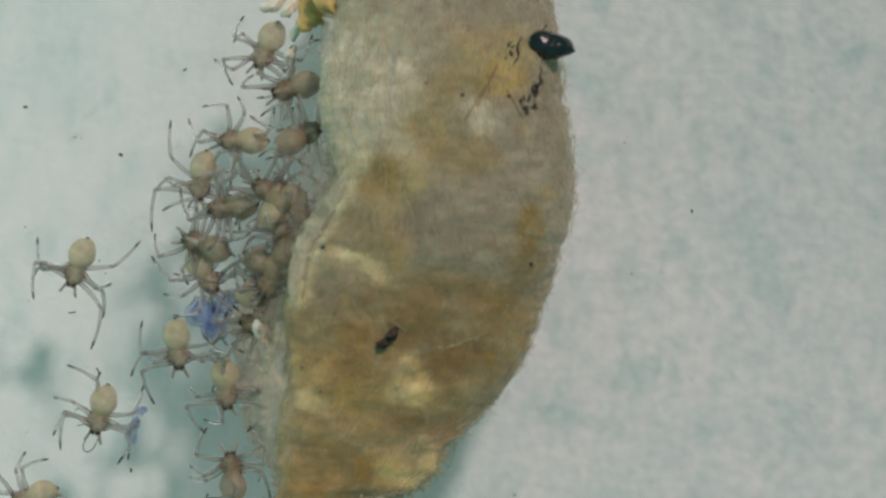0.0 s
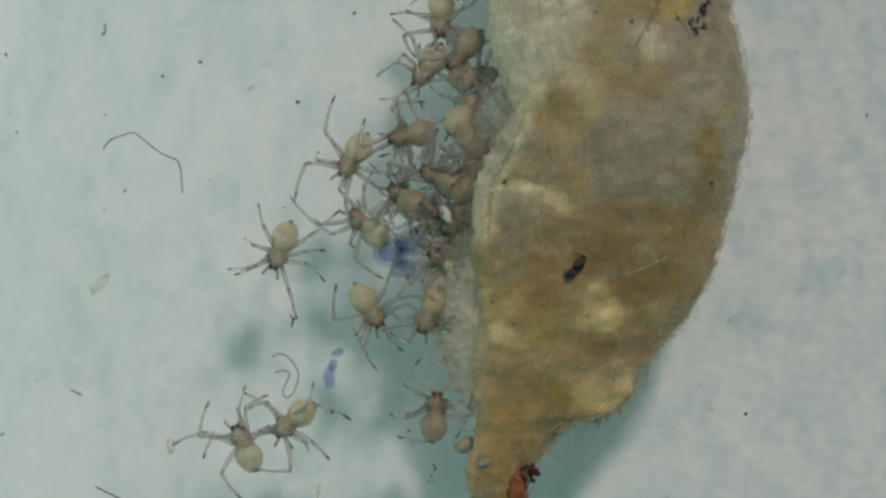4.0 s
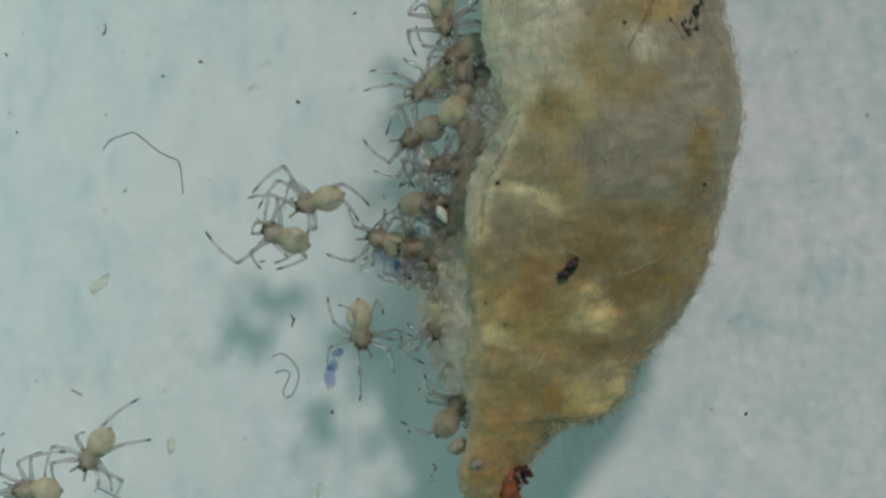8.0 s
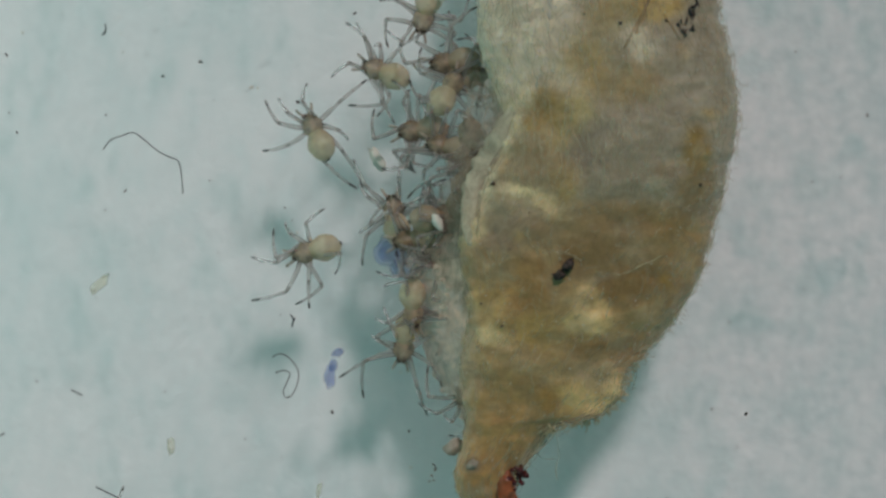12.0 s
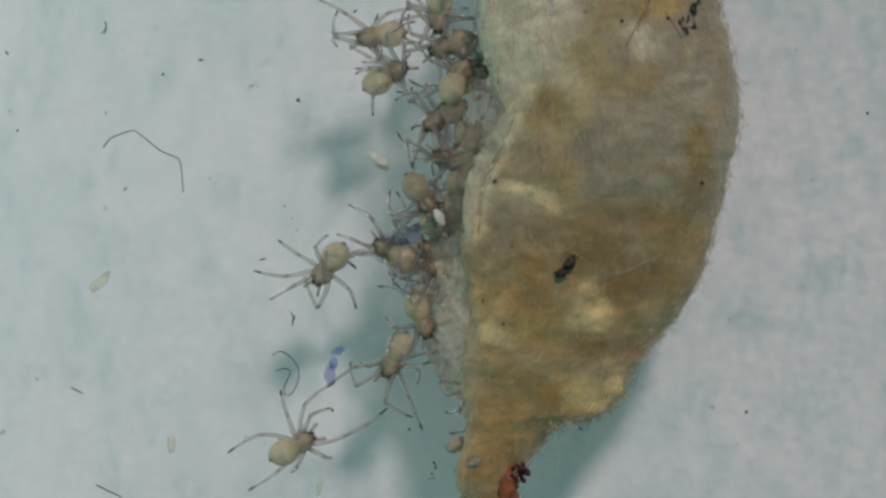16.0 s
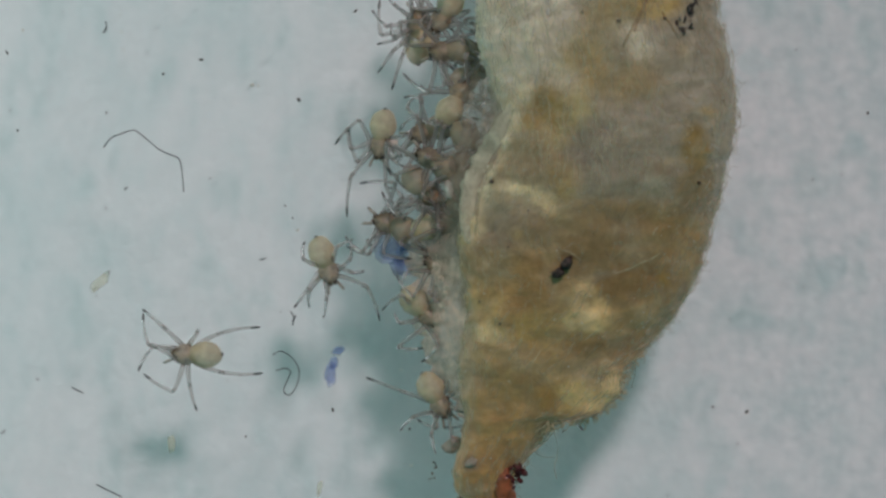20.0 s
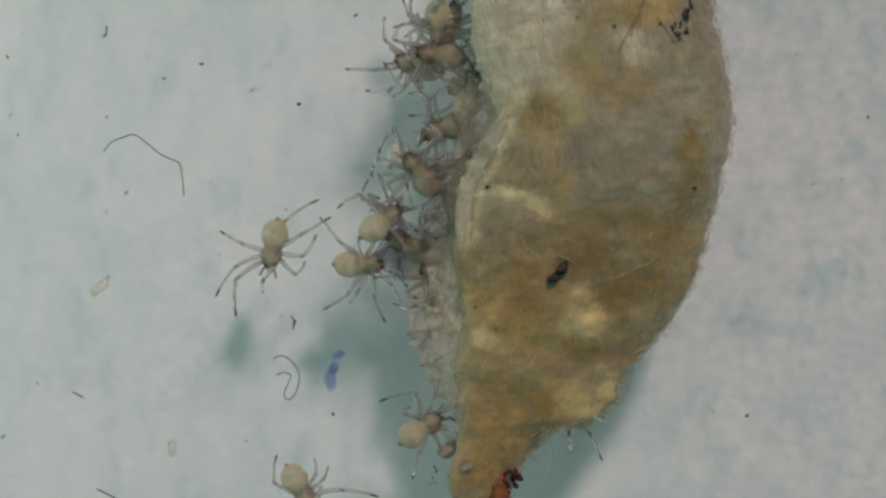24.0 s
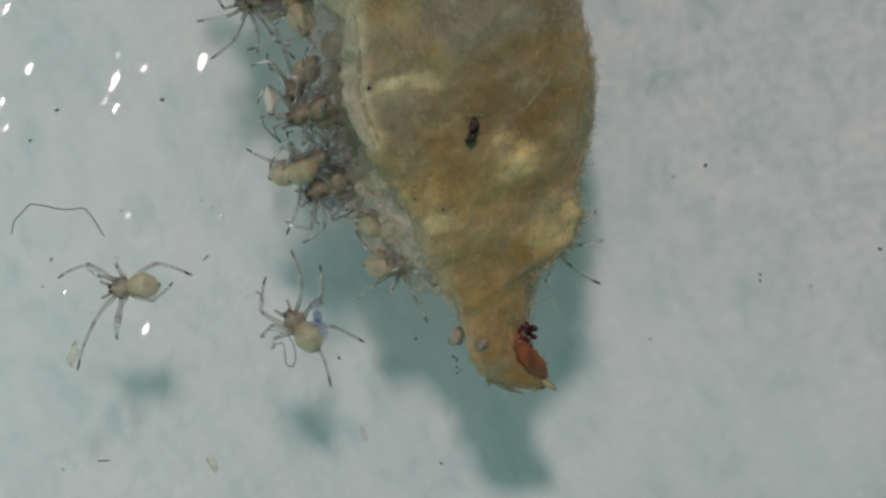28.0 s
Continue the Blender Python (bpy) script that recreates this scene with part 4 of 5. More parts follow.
def leg_lower(L):
    path = [(k * L, 0, 0.045 * L * math.sin(math.pi * k)) for k in (0, 0.05, 0.2, 0.40, 0.44, 0.62, 0.76, 0.9, 1)]
    v, f = tube(path, [0.038, 0.044, 0.042, 0.034, 0.037, 0.032, 0.031, 0.030, 0.016], 9)
    slots = [1 if i // 9 >= 6 and i < 72 or i == 73 else 2 if i // 9 in (0, 3) else 0 for i in range(len(f))]
    return v, f, slots


def abdomen_mesh():
    v, f = lump(0.385, 0.31, 0.24, 0.06, 2, 18, 24, 1.2, lift=False)
    for p in v:
        k = p.x / 0.37
        p.y *= 1 - 0.30 * max(k, 0) - 0.08 * max(-k - 0.4, 0)
        p.x += -0.17
        p.z += 0.28
    return v, f


def carapace_mesh():
    v, f = lump(0.28, 0.235, 0.17, 0.04, 6, 16, 22, 1.2, lift=False)
    for p in v:
        k = p.x / 0.30
        if k > 0.2:
            p.y *= 1 - 0.42 * (k - 0.2)
        if k < -0.5:
            p.y *= 1 + 0.15 * (k + 0.5)
        if p.z > 0:
            p.z *= 1 - 0.25 * abs(p.y) / 0.2
        p.x += 0.27
        p.z += 0.27
    return v, f


LEG_UP, LEG_LOW = [], []
for a in UPPER:
    v, f, s = leg_upper(a)
    LEG_UP.append(mesh_of("leg", v, f, [LEG, JOINT], slots=s))
for a in LOWER:
    v, f, s = leg_lower(a)
    LEG_LOW.append(mesh_of("lower_leg", v, f, [LEG, TIP, JOINT], slots=s))
v, f = abdomen_mesh()
AB = mesh_of("abdomen", v, f, ABDOMEN)
AB_SHADED = mesh_of("abdomen", v, f, SHADED)
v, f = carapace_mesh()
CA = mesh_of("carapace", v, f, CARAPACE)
CA_SHADED = mesh_of("carapace", v, f, SHADED_HEAD)
v, f = tube([(0, 0, 0), (0.07, 0, 0.01), (0.14, 0, 0), (0.20, 0, -0.04), (0.25, 0, -0.10)], [0.030, 0.036, 0.032, 0.036, 0.026], 6)
PALP = mesh_of("pedipalp", v, f, PALPS)
v, f = lump(0.055, 0.045, 0.09, 0.1, 1, 6, 8, lift=False)
JAW = mesh_of("jaw", v, f, SHED)
v, f = lump(0.030, 0.028, 0.022, 0, 1, 5, 7, lift=False)
EYES = mesh_of("eye", v, f, EYE)
v, f = lump(0.05, 0.06, 0.04, 0.1, 3, 6, 9, lift=False)
SPIN = mesh_of("spinneret", v, f, TIP)


def spiderling(label, shaded=False):
    """Head towards +X, feet on z = 0. Legs are numbered from the front, left then right."""
    s = thing("spiderling", label, "spider", group="spiderlings")
    part("abdomen", AB_SHADED if shaded else AB, s, "rounded abdomen in a shade-darkened colour" if shaded else "ivory rounded abdomen")
    ca = part("carapace", CA_SHADED if shaded else CA, s, "head and thorax in a shade-darkened colour" if shaded else "beige head and thorax")
    for x, y in ((0.525, 0.045), (0.525, -0.045), (0.50, 0.10), (0.50, -0.10), (0.47, 0.05), (0.47, -0.05)):
        part("eye", EYES, ca, "", mm(x, y, 0.335))
    part("spinneret", SPIN, s, "", mm(-0.545, 0, 0.25))
    for e in (1, -1):
        part("pedipalp", PALP, s, "", mm(0.50, 0.09 * e, 0.25, 0, 0, 22 * e))
        part("jaw", JAW, s, "", mm(0.53, 0.045 * e, 0.20))
    legs = []
    for i in range(4):
        for e in (1, -1):
            up = part("leg", LEG_UP[i], s, "glassy grey leg", mm(HIPS[i][0], HIPS[i][1] * e, HIP_Z))
            low = part("lower_leg", LEG_LOW[i], up, "glassy lower leg with a dark tip", mm(UPPER[i], 0, 0))
            legs.append((up, low, i, e))
    return s, legs


def leg_pose(i, e, foot, swivel):
    """Pose of the upper leg in the body and of the lower leg in the upper one, for a foot given in the body's space."""
    hip = Vector((HIPS[i][0], HIPS[i][1] * e, HIP_Z))
    d = foot - hip
    L1, L2 = UPPER[i], LOWER[i]
    D = min(max(d.length, 0.42 * (L1 + L2)), 0.985 * (L1 + L2))
    dh = d.normalized()
    side = Vector((-dh.y, dh.x, 0)).normalized()
    up = side.cross(dh)
    up = up if up.z > 0 else -up
    perp = up * math.cos(swivel) + side * math.sin(swivel)
    a = (L1 * L1 - L2 * L2 + D * D) / (2 * D)
    k = math.sqrt(max(L1 * L1 - a * a, 1e-6))
    u1 = (dh * a + perp * k).normalized()
    u2 = (dh * D - u1 * L1).normalized()
    y = perp.cross(dh).normalized()
    z = u1.cross(y).normalized()
    m = Matrix((u1, y, z)).transposed().to_4x4()
    m.translation = hip * MM
    bend = math.atan2(u1.cross(u2).dot(y), u1.dot(u2))
    low = mm(L1, 0, 0) @ Matrix.Rotation(bend, 4, "Y")
    return m, low


REST = ((1.40, 0.62), (0.85, 1.10), (0.10, 0.98), (-0.78, 0.95))
SWIVEL = (0.75, 0.55, -0.5, -0.8)


def between(rows, t):
    """Eased place and heading at t from rows (t, x, y, heading[, height])."""
    if t <= rows[0][0]:
        return rows[0][1:]
    for a, b in zip(rows, rows[1:]):
        if t <= b[0]:
            k = (t - a[0]) / (b[0] - a[0])
            k = k * k * (3 - 2 * k) if b[0] - a[0] < 1.2 else k
            return tuple(p + (q - p) * k for p, q in zip(a[1:], b[1:]))
    return rows[-1][1:]


STANCES = {}


def stance(name, t, *feet):
    """Where some feet (leg, x, y) and their knees (x, y) are at t seconds, in the body's space, in mm."""
    STANCES.setdefault(name, {})[t] = {f[0]: f[1:] for f in feet}


def knee_turn(i, e, foot, kx, ky):
    """The swivel that brings the knee nearest over (kx, ky)."""
    best = None
    for k in range(-15, 16):
        m, _ = leg_pose(i, e, foot, k * 0.1)
        x, y = (m @ Vector((UPPER[i] * MM, 0, 0)))[:2]
        d = (x / MM - kx) ** 2 + (y / MM - ky) ** 2
        if best is None or d < best[0]:
            best = (d, k * 0.1)
    return best[1]


def crawl(spider, legs, rows, seed, step, lean=None, stances=None):
    """Keys a spiderling along rows (t, x, y, heading in degrees); its feet stay planted until they are left behind, then step."""
    rnd = random.Random(seed)
    times = [k * step for k in range(int(28 / step + 0.5) + 1)]
    body_rows, leg_rows = [], [([], []) for _ in legs]
    z0 = lean or 0.0
    sw = [SWIVEL[i] * e * rnd.choice((1, 1, 1, -1)) * rnd.uniform(0.7, 1.3) for _, _, i, e in legs]
    fold = 0.8 if lean is not None else 1.0
    home = [(REST[i][0] * fold * rnd.uniform(0.72, 1.1), REST[i][1] * e * fold * rnd.uniform(0.65, 1.15)) for _, _, i, e in legs]
    foot = [None] * len(legs)
    stances = stances or {}
    turns = [[(0.0, a)] for a in sw]
    for t, feet in sorted(stances.items()):
        for n, (fx, fy, kx, ky) in feet.items():
            turns[n].append((t, knee_turn(legs[n][2], legs[n][3], Vector((fx, fy, 0.03)), kx, ky)))
    for t in times:
        x, y, h = between(rows, t)[:3]
        x2, y2, h2 = between(rows, min(28, t + step))[:3]
        c, s = math.cos(radians(h)), math.sin(radians(h))
        body_rows.append((t, mm(x, y, z0, 0, 0, h)))
        fx, fy = (x2 - x) * c + (y2 - y) * s, (y2 - y) * c - (x2 - x) * s
        for n, (_, _, i, e) in enumerate(legs):
            hx, hy = home[n]
            if foot[n] is not None:
                wx, wy = foot[n]
                bx, by = (wx - x) * c + (wy - y) * s, (wy - y) * c - (wx - x) * s
                far = math.hypot(bx - hx, by - hy)
                if far > 0.5 or by * e < 0.15 or rnd.random() < 0.07:
                    bx, by = hx + 0.6 * fx + rnd.gauss(0, 0.16), hy + 0.6 * fy + rnd.gauss(0, 0.16)
            else:
                bx, by = hx + rnd.gauss(0, 0.12), hy + rnd.gauss(0, 0.12)
            set_feet = stances.get(t, {})
            if n in set_feet:
                bx, by = set_feet[n][:2]
            foot[n] = (x + bx * c - by * s, y + bx * s + by * c)
            lift = 0.03 + z0 * -0.3 + (0.25 * rnd.random() if rnd.random() < 0.1 else 0)
            up, low = leg_pose(i, e, Vector((bx, by, 0.03 if n in set_feet else lift)), lerp_rows(turns[n], t)[0])
            leg_rows[n][0].append((t, up))
            leg_rows[n][1].append((t, low))
    walk(spider, body_rows)
    for (up, low, _, _), (a, b) in zip(legs, leg_rows):
        walk(up, a)
        walk(low, b)


# the crawlers: seconds, x, y (mm), heading (degrees)
PATHS = {
    "A": [(0, -3.92, 0.82, -106), (1, -3.84, 0.71, -94), (2, -3.89, 0.27, -104), (3, -3.25, 0.04, -88), (3.5, -3.29, 0.01, -95), (5.5, -4.33, 0.26, -160), (6, -4.11, 0.01, -185), (7, -3.64, 0.49, -210), (8, -3.48, 0.26, -200), (9, -3.11, 0.49, -200), (10, -3.19, 0.17, -180), (11, -3.08, 0.49, -180), (12, -2.80, -0.02, -165), (14.5, -2.61, -0.19, -150), (15, -2.42, -0.13, -145), (16, -2.51, -0.38, -125), (17, -2.58, -0.47, -120), (18, -2.43, -0.16, -135), (19, -2.62, 0.31, -115), (20, -2.62, -0.31, -70), (20.5, -1.54, -0.57, -45), (21, -1.57, -0.54, -40), (21.5, -1.63, -0.48, -30), (23.5, -1.82, -0.36, 0), (24, -1.88, -0.29, 0), (25, -1.75, -0.07, 10), (28, -1.37, 0.54, -8)],
    "B": [(0, -3.19, -2.34, -101), (1, -2.75, -3.68, -104), (2, -2.35, -3.06, -134), (3, -2.53, -3.33, -155), (3.5, -2.51, -3.63, -150), (5.5, -5.54, -4.11, -110), (6, -6.14, -3.76, -95), (6.5, -6.25, -4.29, -90), (7, -6.66, -4.42, -95), (8, -7.66, -4.42, -125), (9, -7.19, -4.31, -165), (10, -8.91, -4.48, -170), (10.5, -9.29, -5.10, -150), (11.5, -10.53, -6.48, -130), (28, -15.08, -3.47, -128)],
    "C": [(0, -4.51, -4.34, 204), (1, -3.94, -5.01, 201), (2, -4.07, -4.16, 161), (3, -3.78, -4.36, 60), (3.5, -3.91, -4.11, 100), (5.5, -5.67, -5.23, 160), (6, -6.10, -4.95, 170), (7, -6.91, -5.67, 190), (8, -8.97, -5.33, 180), (9, -9.04, -5.48, 200), (10, -10.78, -6.10, 200), (28, -13.89, -1.26, 152)],
    "D": [(0, -4.25, -7.64, 44), (12.5, -7.91, -6.73, 40), (14.5, -6.30, -5.10, 45), (15, -4.69, -5.03, 50), (16, -3.33, -4.42, 30), (17, -3.02, -3.30, 72), (18, -2.99, -2.31, 135), (19, -4.62, -1.62, 165), (20, -5.45, -2.38, 180), (20.5, -5.49, -2.50, 190), (21, -5.52, -2.60, 197), (21.5, -5.67, -2.56, 210), (23.5, -3.55, -4.43, 310), (24, -3.19, -5.21, 300), (24.5, -2.89, -4.80, 380), (25, -2.46, -4.52, 372), (26, -2.49, -3.67, 423), (27, -2.72, -2.99, 443), (28, -2.87, -2.68, 462)],
    "G": [(0, -1.65, -0.80, -81), (1, -1.47, -0.92, -69), (2, -1.43, -0.71, -54), (3, -1.54, -0.99, -45), (3.5, -1.60, -1.11, -55), (5.5, -1.80, -1.67, -70), (6, -1.73, -1.70, -70), (7, -1.73, -1.70, -70), (8, -1.82, -1.67, -85), (9, -1.36, -1.61, -50), (10, -2.67, -2.21, -110), (11, -1.92, -2.58, -95), (12, -0.82, -1.96, -100), (14.5, -1.17, -2.41, -100), (15, -1.20, -2.47, -105), (16, -1.05, -2.38, -115), (17, -0.87, -2.01, -190), (18, -1.31, -1.85, -125), (19, -0.76, -3.06, -75), (20, -0.19, -3.28, -60), (21, -0.42, -3.59, 0), (23.5, -0.51, -3.67, 40), (24, -0.51, -3.94, 35), (25, -0.54, -3.63, 40), (26, -0.86, -3.14, 23), (27, -0.98, -2.65, -17), (28, -0.49, -2.32, -28)],
    "P": [(0, -1.39, 2.91, -96), (1, -1.32, 3.73, -144), (2, -1.46, 3.28, -109), (3, -1.68, 2.63, -85), (3.5, -1.79, 2.38, -100), (5.5, -2.42, 1.11, -185), (6, -2.23, 1.26, -173), (7, -2.65, 1.20, -160), (8, -2.73, 1.07, -165), (9, -2.51, 1.57, -220), (10, -2.73, 1.91, -220), (11, -2.80, 2.07, -220), (12, -2.77, 2.48, -245), (12.5, -2.73, 2.82, -250), (14.5, -2.61, 3.58, -300), (15, -2.24, 4.02, -315), (16, -1.27, 3.75, -330), (17, -0.91, 3.71, -300), (18, -1.37, 4.15, -190), (19, -1.31, 3.96, -180), (20, -0.50, 4.70, -260), (21, -0.32, 4.52, -240), (23.5, -0.57, 4.13, -200), (25, -0.51, 4.01, -190), (28, -0.33, 4.07, -218)],
    "Q": [(0, -0.56, 3.75, 184), (1, 0.11, 3.85, 181), (2, -0.44, 4.21, 251), (3, -0.41, 4.13, 270), (3.5, -0.29, 4.01, 250), (5.5, -0.42, 4.19, 200), (6, -0.49, 4.16, 190), (7, -0.36, 3.76, 200), (8, -0.24, 3.66, 220), (9, -0.74, 3.01, 230), (10, -1.30, 3.36, 160), (11, -1.86, 3.61, 215), (12, -1.26, 3.88, 160), (14.5, -0.99, 4.70, 130), (15, -0.93, 4.64, 110), (16, -1.36, 4.66, 188), (17, -0.91, 4.96, 100), (18, -0.56, 4.96, 80), (19, -0.31, 4.95, 100), (20, -0.56, 4.58, 90), (21, -0.07, 5.14, 80), (28, 0.30, 4.72, 52)],
    "R": [(0, -1.21, 0.84, -56), (1, -0.94, 0.52, -59), (2, -1.36, 0.51, 121), (3, -1.66, 0.57, 120), (3.5, -1.79, 0.51, 130), (5.5, -1.17, 0.39, 160), (7, -1.36, 0.20, 110), (8, -1.17, 0.14, 160), (9, -1.17, 0.01, 100), (10, -0.80, 0.64, 120), (11, -0.30, 1.39, 60), (12, -1.05, 0.64, 100), (15, -0.55, 0.46, 120), (16, -1.05, -0.16, 150), (17, -0.99, 0.47, 100), (18, -0.75, 0.09, 120), (19, -0.87, 0.21, 90), (20, -1.36, 2.48, 262), (20.5, -1.57, 1.22, 230), (21, -1.63, 1.17, 230), (21.5, -2.14, 1.33, 230), (23.5, -3.05, 0.86, 220), (24, -3.76, 0.16, 260), (25, -4.96, -0.81, 235), (26, -5.49, -0.93, 255), (27, -5.53, -0.50, 208), (28, -5.69, -0.09, 157)],
    "S": [(3, 2.15, -2.49, -30), (20, 2.18, -2.78, -30), (21.5, 2.49, -3.10, -30), (24, 2.58, -3.21, -30), (25, 2.68, -3.26, -20)],
}
LOOKS = {"A": "ivory spiderling with glassy legs out on the clear dish", "B": "ivory spiderling crawling off over the dish floor", "C": "ivory spiderling leaving over the dish floor",
         "D": "ivory spiderling with long glassy legs roaming the dish floor", "G": "ivory spiderling below the torn opening", "P": "ivory spiderling stretching its long front legs",
         "S": "spiderling under the sac with its legs sticking out", "Q": "ivory spiderling beside the torn silk edge", "R": "ivory spiderling breaking away from the cluster"}
stance("A", 1, (4, 0.56, 0.78, -0.04, 0.47), (5, 1.26, -0.37, 0.19, -0.76), (6, -0.53, 0.35, -0.27, 0.17), (7, -0.44, -0.39, -0.22, -0.20))
stance("A", 2, (4, -0.17, 0.63, -0.12, 0.47), (5, 1.11, -0.92, 0.40, -1.00), (6, -0.09, 0.57, -0.72, 0.31), (7, -0.04, -0.56, -0.32, -0.46))
stance("A", 3, (1, 1.27, -0.07, 0.65, 0.04), (2, 0.80, 0.62, 0.55, 0.82), (3, 0.40, -0.71, 0.49, -0.36), (5, 0.29, -0.93, 0.16, -0.28), (6, 0.05, 0.77, 0.00, 0.47), (7, -0.69, -0.73, -0.34, -0.39))
stance("A", 6, (0, 1.65, 1.25, 0.65, 0.24), (1, 1.52, -1.31, 0.73, -0.56), (3, 0.29, -0.79, 0.16, -0.55), (4, 0.47, 0.67, 0.26, 0.46), (5, -0.58, -0.49, -0.27, -0.59), (6, -1.09, 0.38, -0.31, 0.54), (7, -1.01, -0.15, -0.42, -0.35))
stance("A", 7, (0, 1.07, -0.24, 0.99, 0.61), (1, -0.50, -0.53, -0.68, 0.08), (2, 0.38, -0.36, 0.31, 0.37), (4, -0.00, 0.69, 0.26, 0.58), (6, -0.27, 0.53, -0.65, 0.29))
stance("A", 8, (2, 0.27, 0.84, 0.63, 0.87), (3, 0.66, 0.13, 0.43, -0.31), (4, 0.05, 0.62, -0.22, 0.39), (6, -0.01, 0.59, -0.63, 0.24), (7, -0.38, -0.40, -0.54, -0.19))
stance("A", 9, (0, 0.93, -0.16, 0.71, 0.76), (2, 0.09, 0.87, 0.72, 0.90), (4, 0.27, 0.54, 0.63, 0.80), (6, -0.24, 0.68, -0.70, 0.45), (7, -0.35, -0.49, -0.25, -0.25))
stance("A", 10, (0, 1.07, -0.40, 1.00, 0.25), (1, -0.48, -0.53, -0.53, 0.04), (2, 0.67, 0.35, 0.59, 0.29), (3, 0.77, -0.46, 0.46, -0.34), (4, 0.58, 1.87, 0.34, 0.91), (6, -0.02, 0.41, -0.41, 0.35), (7, -0.27, -0.65, -0.22, -0.46))
stance("A", 11, (0, 0.69, -0.33, 0.88, 0.35), (2, 1.65, 0.20, 0.45, 0.82), (3, 0.53, -0.09, 0.51, -0.65), (4, 0.00, -0.38, -0.11, 0.47), (6, -0.28, -0.46, -0.61, 0.29))
stance("A", 12, (1, 1.43, -0.23, 1.04, 0.07), (3, 0.79, -0.70, 1.37, -0.28), (4, 0.72, 1.99, 0.26, 0.41), (5, 0.51, -0.76, 0.40, -0.40), (6, -0.13, 0.45, -0.59, 0.25), (7, -0.41, -0.83, 0.09, -0.58))
stance("A", 15, (0, 0.65, 0.57, 0.55, 0.15), (1, 1.05, -0.64, 0.74, -0.20), (2, 1.31, 1.22, 0.69, 0.63), (4, 0.05, 0.47, -0.23, 0.44), (5, 0.39, -0.61, 0.13, -0.78), (6, -0.42, 0.26, -0.55, 0.05), (7, -0.01, -0.10, -0.33, -0.46))
stance("A", 16, (0, -0.15, 0.48, -0.70, -0.04), (1, 1.40, -0.63, 0.72, -0.34), (2, 0.50, -0.23, 0.69, 0.63), (4, 0.47, 1.04, 0.17, 0.56), (5, 0.22, -1.27, 0.21, -0.65), (7, -0.49, -0.39, -0.19, -0.51))
stance("A", 17, (0, 0.80, 0.56, 0.81, 0.22), (1, 0.56, -0.09, 0.80, -0.15), (3, 0.15, -0.76, 0.47, -0.70), (4, 0.70, 0.72, 0.14, 0.62), (5, 0.16, -1.15, 0.08, -0.64), (6, -0.02, 0.66, -0.58, 0.13), (7, -0.57, -0.01, -0.43, -0.38))
stance("A", 18, (0, -0.35, 0.17, -0.53, -0.08), (1, 1.17, -0.25, 0.70, -0.17), (2, 0.80, 0.70, 0.70, 0.00), (3, 0.86, -1.21, 0.50, -0.55), (4, 0.87, 0.69, 0.35, 0.53), (6, 0.36, 0.70, 0.13, 0.58), (7, 0.00, -0.36, -0.14, -0.66))
stance("A", 19, (0, 1.65, -0.34, 0.63, 0.37), (1, 0.78, -0.40, 0.33, -0.18), (2, 1.12, -0.10, 0.63, 0.65), (3, 0.37, -0.86, 0.21, -0.44), (4, 0.69, 0.83, 0.25, 0.58), (5, 0.06, -0.94, 0.04, -0.59), (7, -0.23, -0.32, -0.53, -0.10))
stance("A", 20, (1, 1.17, -0.47, 0.69, -0.20), (2, -0.07, 0.62, 0.44, 0.18), (4, 0.51, 0.74, 0.38, 0.40), (5, 0.74, -1.00, 0.44, -0.55), (6, -0.22, 0.74, -0.24, 0.49), (7, -0.53, -0.28, -0.39, -0.45))
stance("P", 6, (1, 1.54, -0.72, 0.57, -0.63), (2, 0.36, 1.40, 0.34, 0.59), (3, 0.07, -1.65, 0.28, -0.91), (4, -0.57, 0.42, 0.04, 0.40), (5, 0.08, -0.67, 0.09, -0.51), (6, -1.19, 0.02, -0.55, 0.20), (7, -1.26, -1.04, -0.56, -0.91))
stance("P", 7, (1, 0.95, -0.02, 0.42, -0.80), (3, 1.04, -0.50, 0.42, -1.25), (4, 0.13, 0.72, -0.07, 0.56), (5, -1.08, -0.42, -0.51, -0.74), (6, -0.46, 0.66, -0.53, 0.13), (7, -1.69, 0.02, -0.97, -0.72))
stance("P", 8, (2, 1.26, 1.08, 0.30, 0.89), (3, 1.36, -0.17, 0.97, -0.93), (4, 0.39, 0.48, 0.20, 0.53), (5, 0.79, -0.12, 0.38, -0.96), (6, -0.72, 0.68, -0.67, 0.18), (7, -1.05, 0.41, -0.88, -0.15))
stance("P", 9, (0, 1.97, 1.44, 1.35, 0.37), (2, 0.13, 1.50, 0.52, 0.69), (4, -0.48, 0.73, -0.07, 0.60), (5, 0.74, -1.17, 0.28, -0.62), (6, -1.32, 0.05, -0.65, 0.43), (7, -0.45, -0.92, -0.08, -0.83))
stance("P", 10, (0, 1.77, 1.63, 1.25, 0.63), (2, -0.13, 1.68, 0.55, 0.75), (3, 1.18, -0.68, 0.83, -0.97), (4, -0.65, 1.11, 0.03, 0.63), (5, 0.53, -1.15, 0.12, -0.51), (6, -1.40, 0.12, -0.89, 0.27), (7, -0.19, -0.49, -0.05, -0.53))
stance("P", 11, (1, 1.77, -0.75, 0.98, -0.31), (2, 0.30, 0.62, 0.64, 0.62), (4, -0.11, 0.68, 0.12, 0.52), (6, -1.48, 0.11, -0.94, 0.52), (7, -1.51, -0.02, -0.71, -0.43))
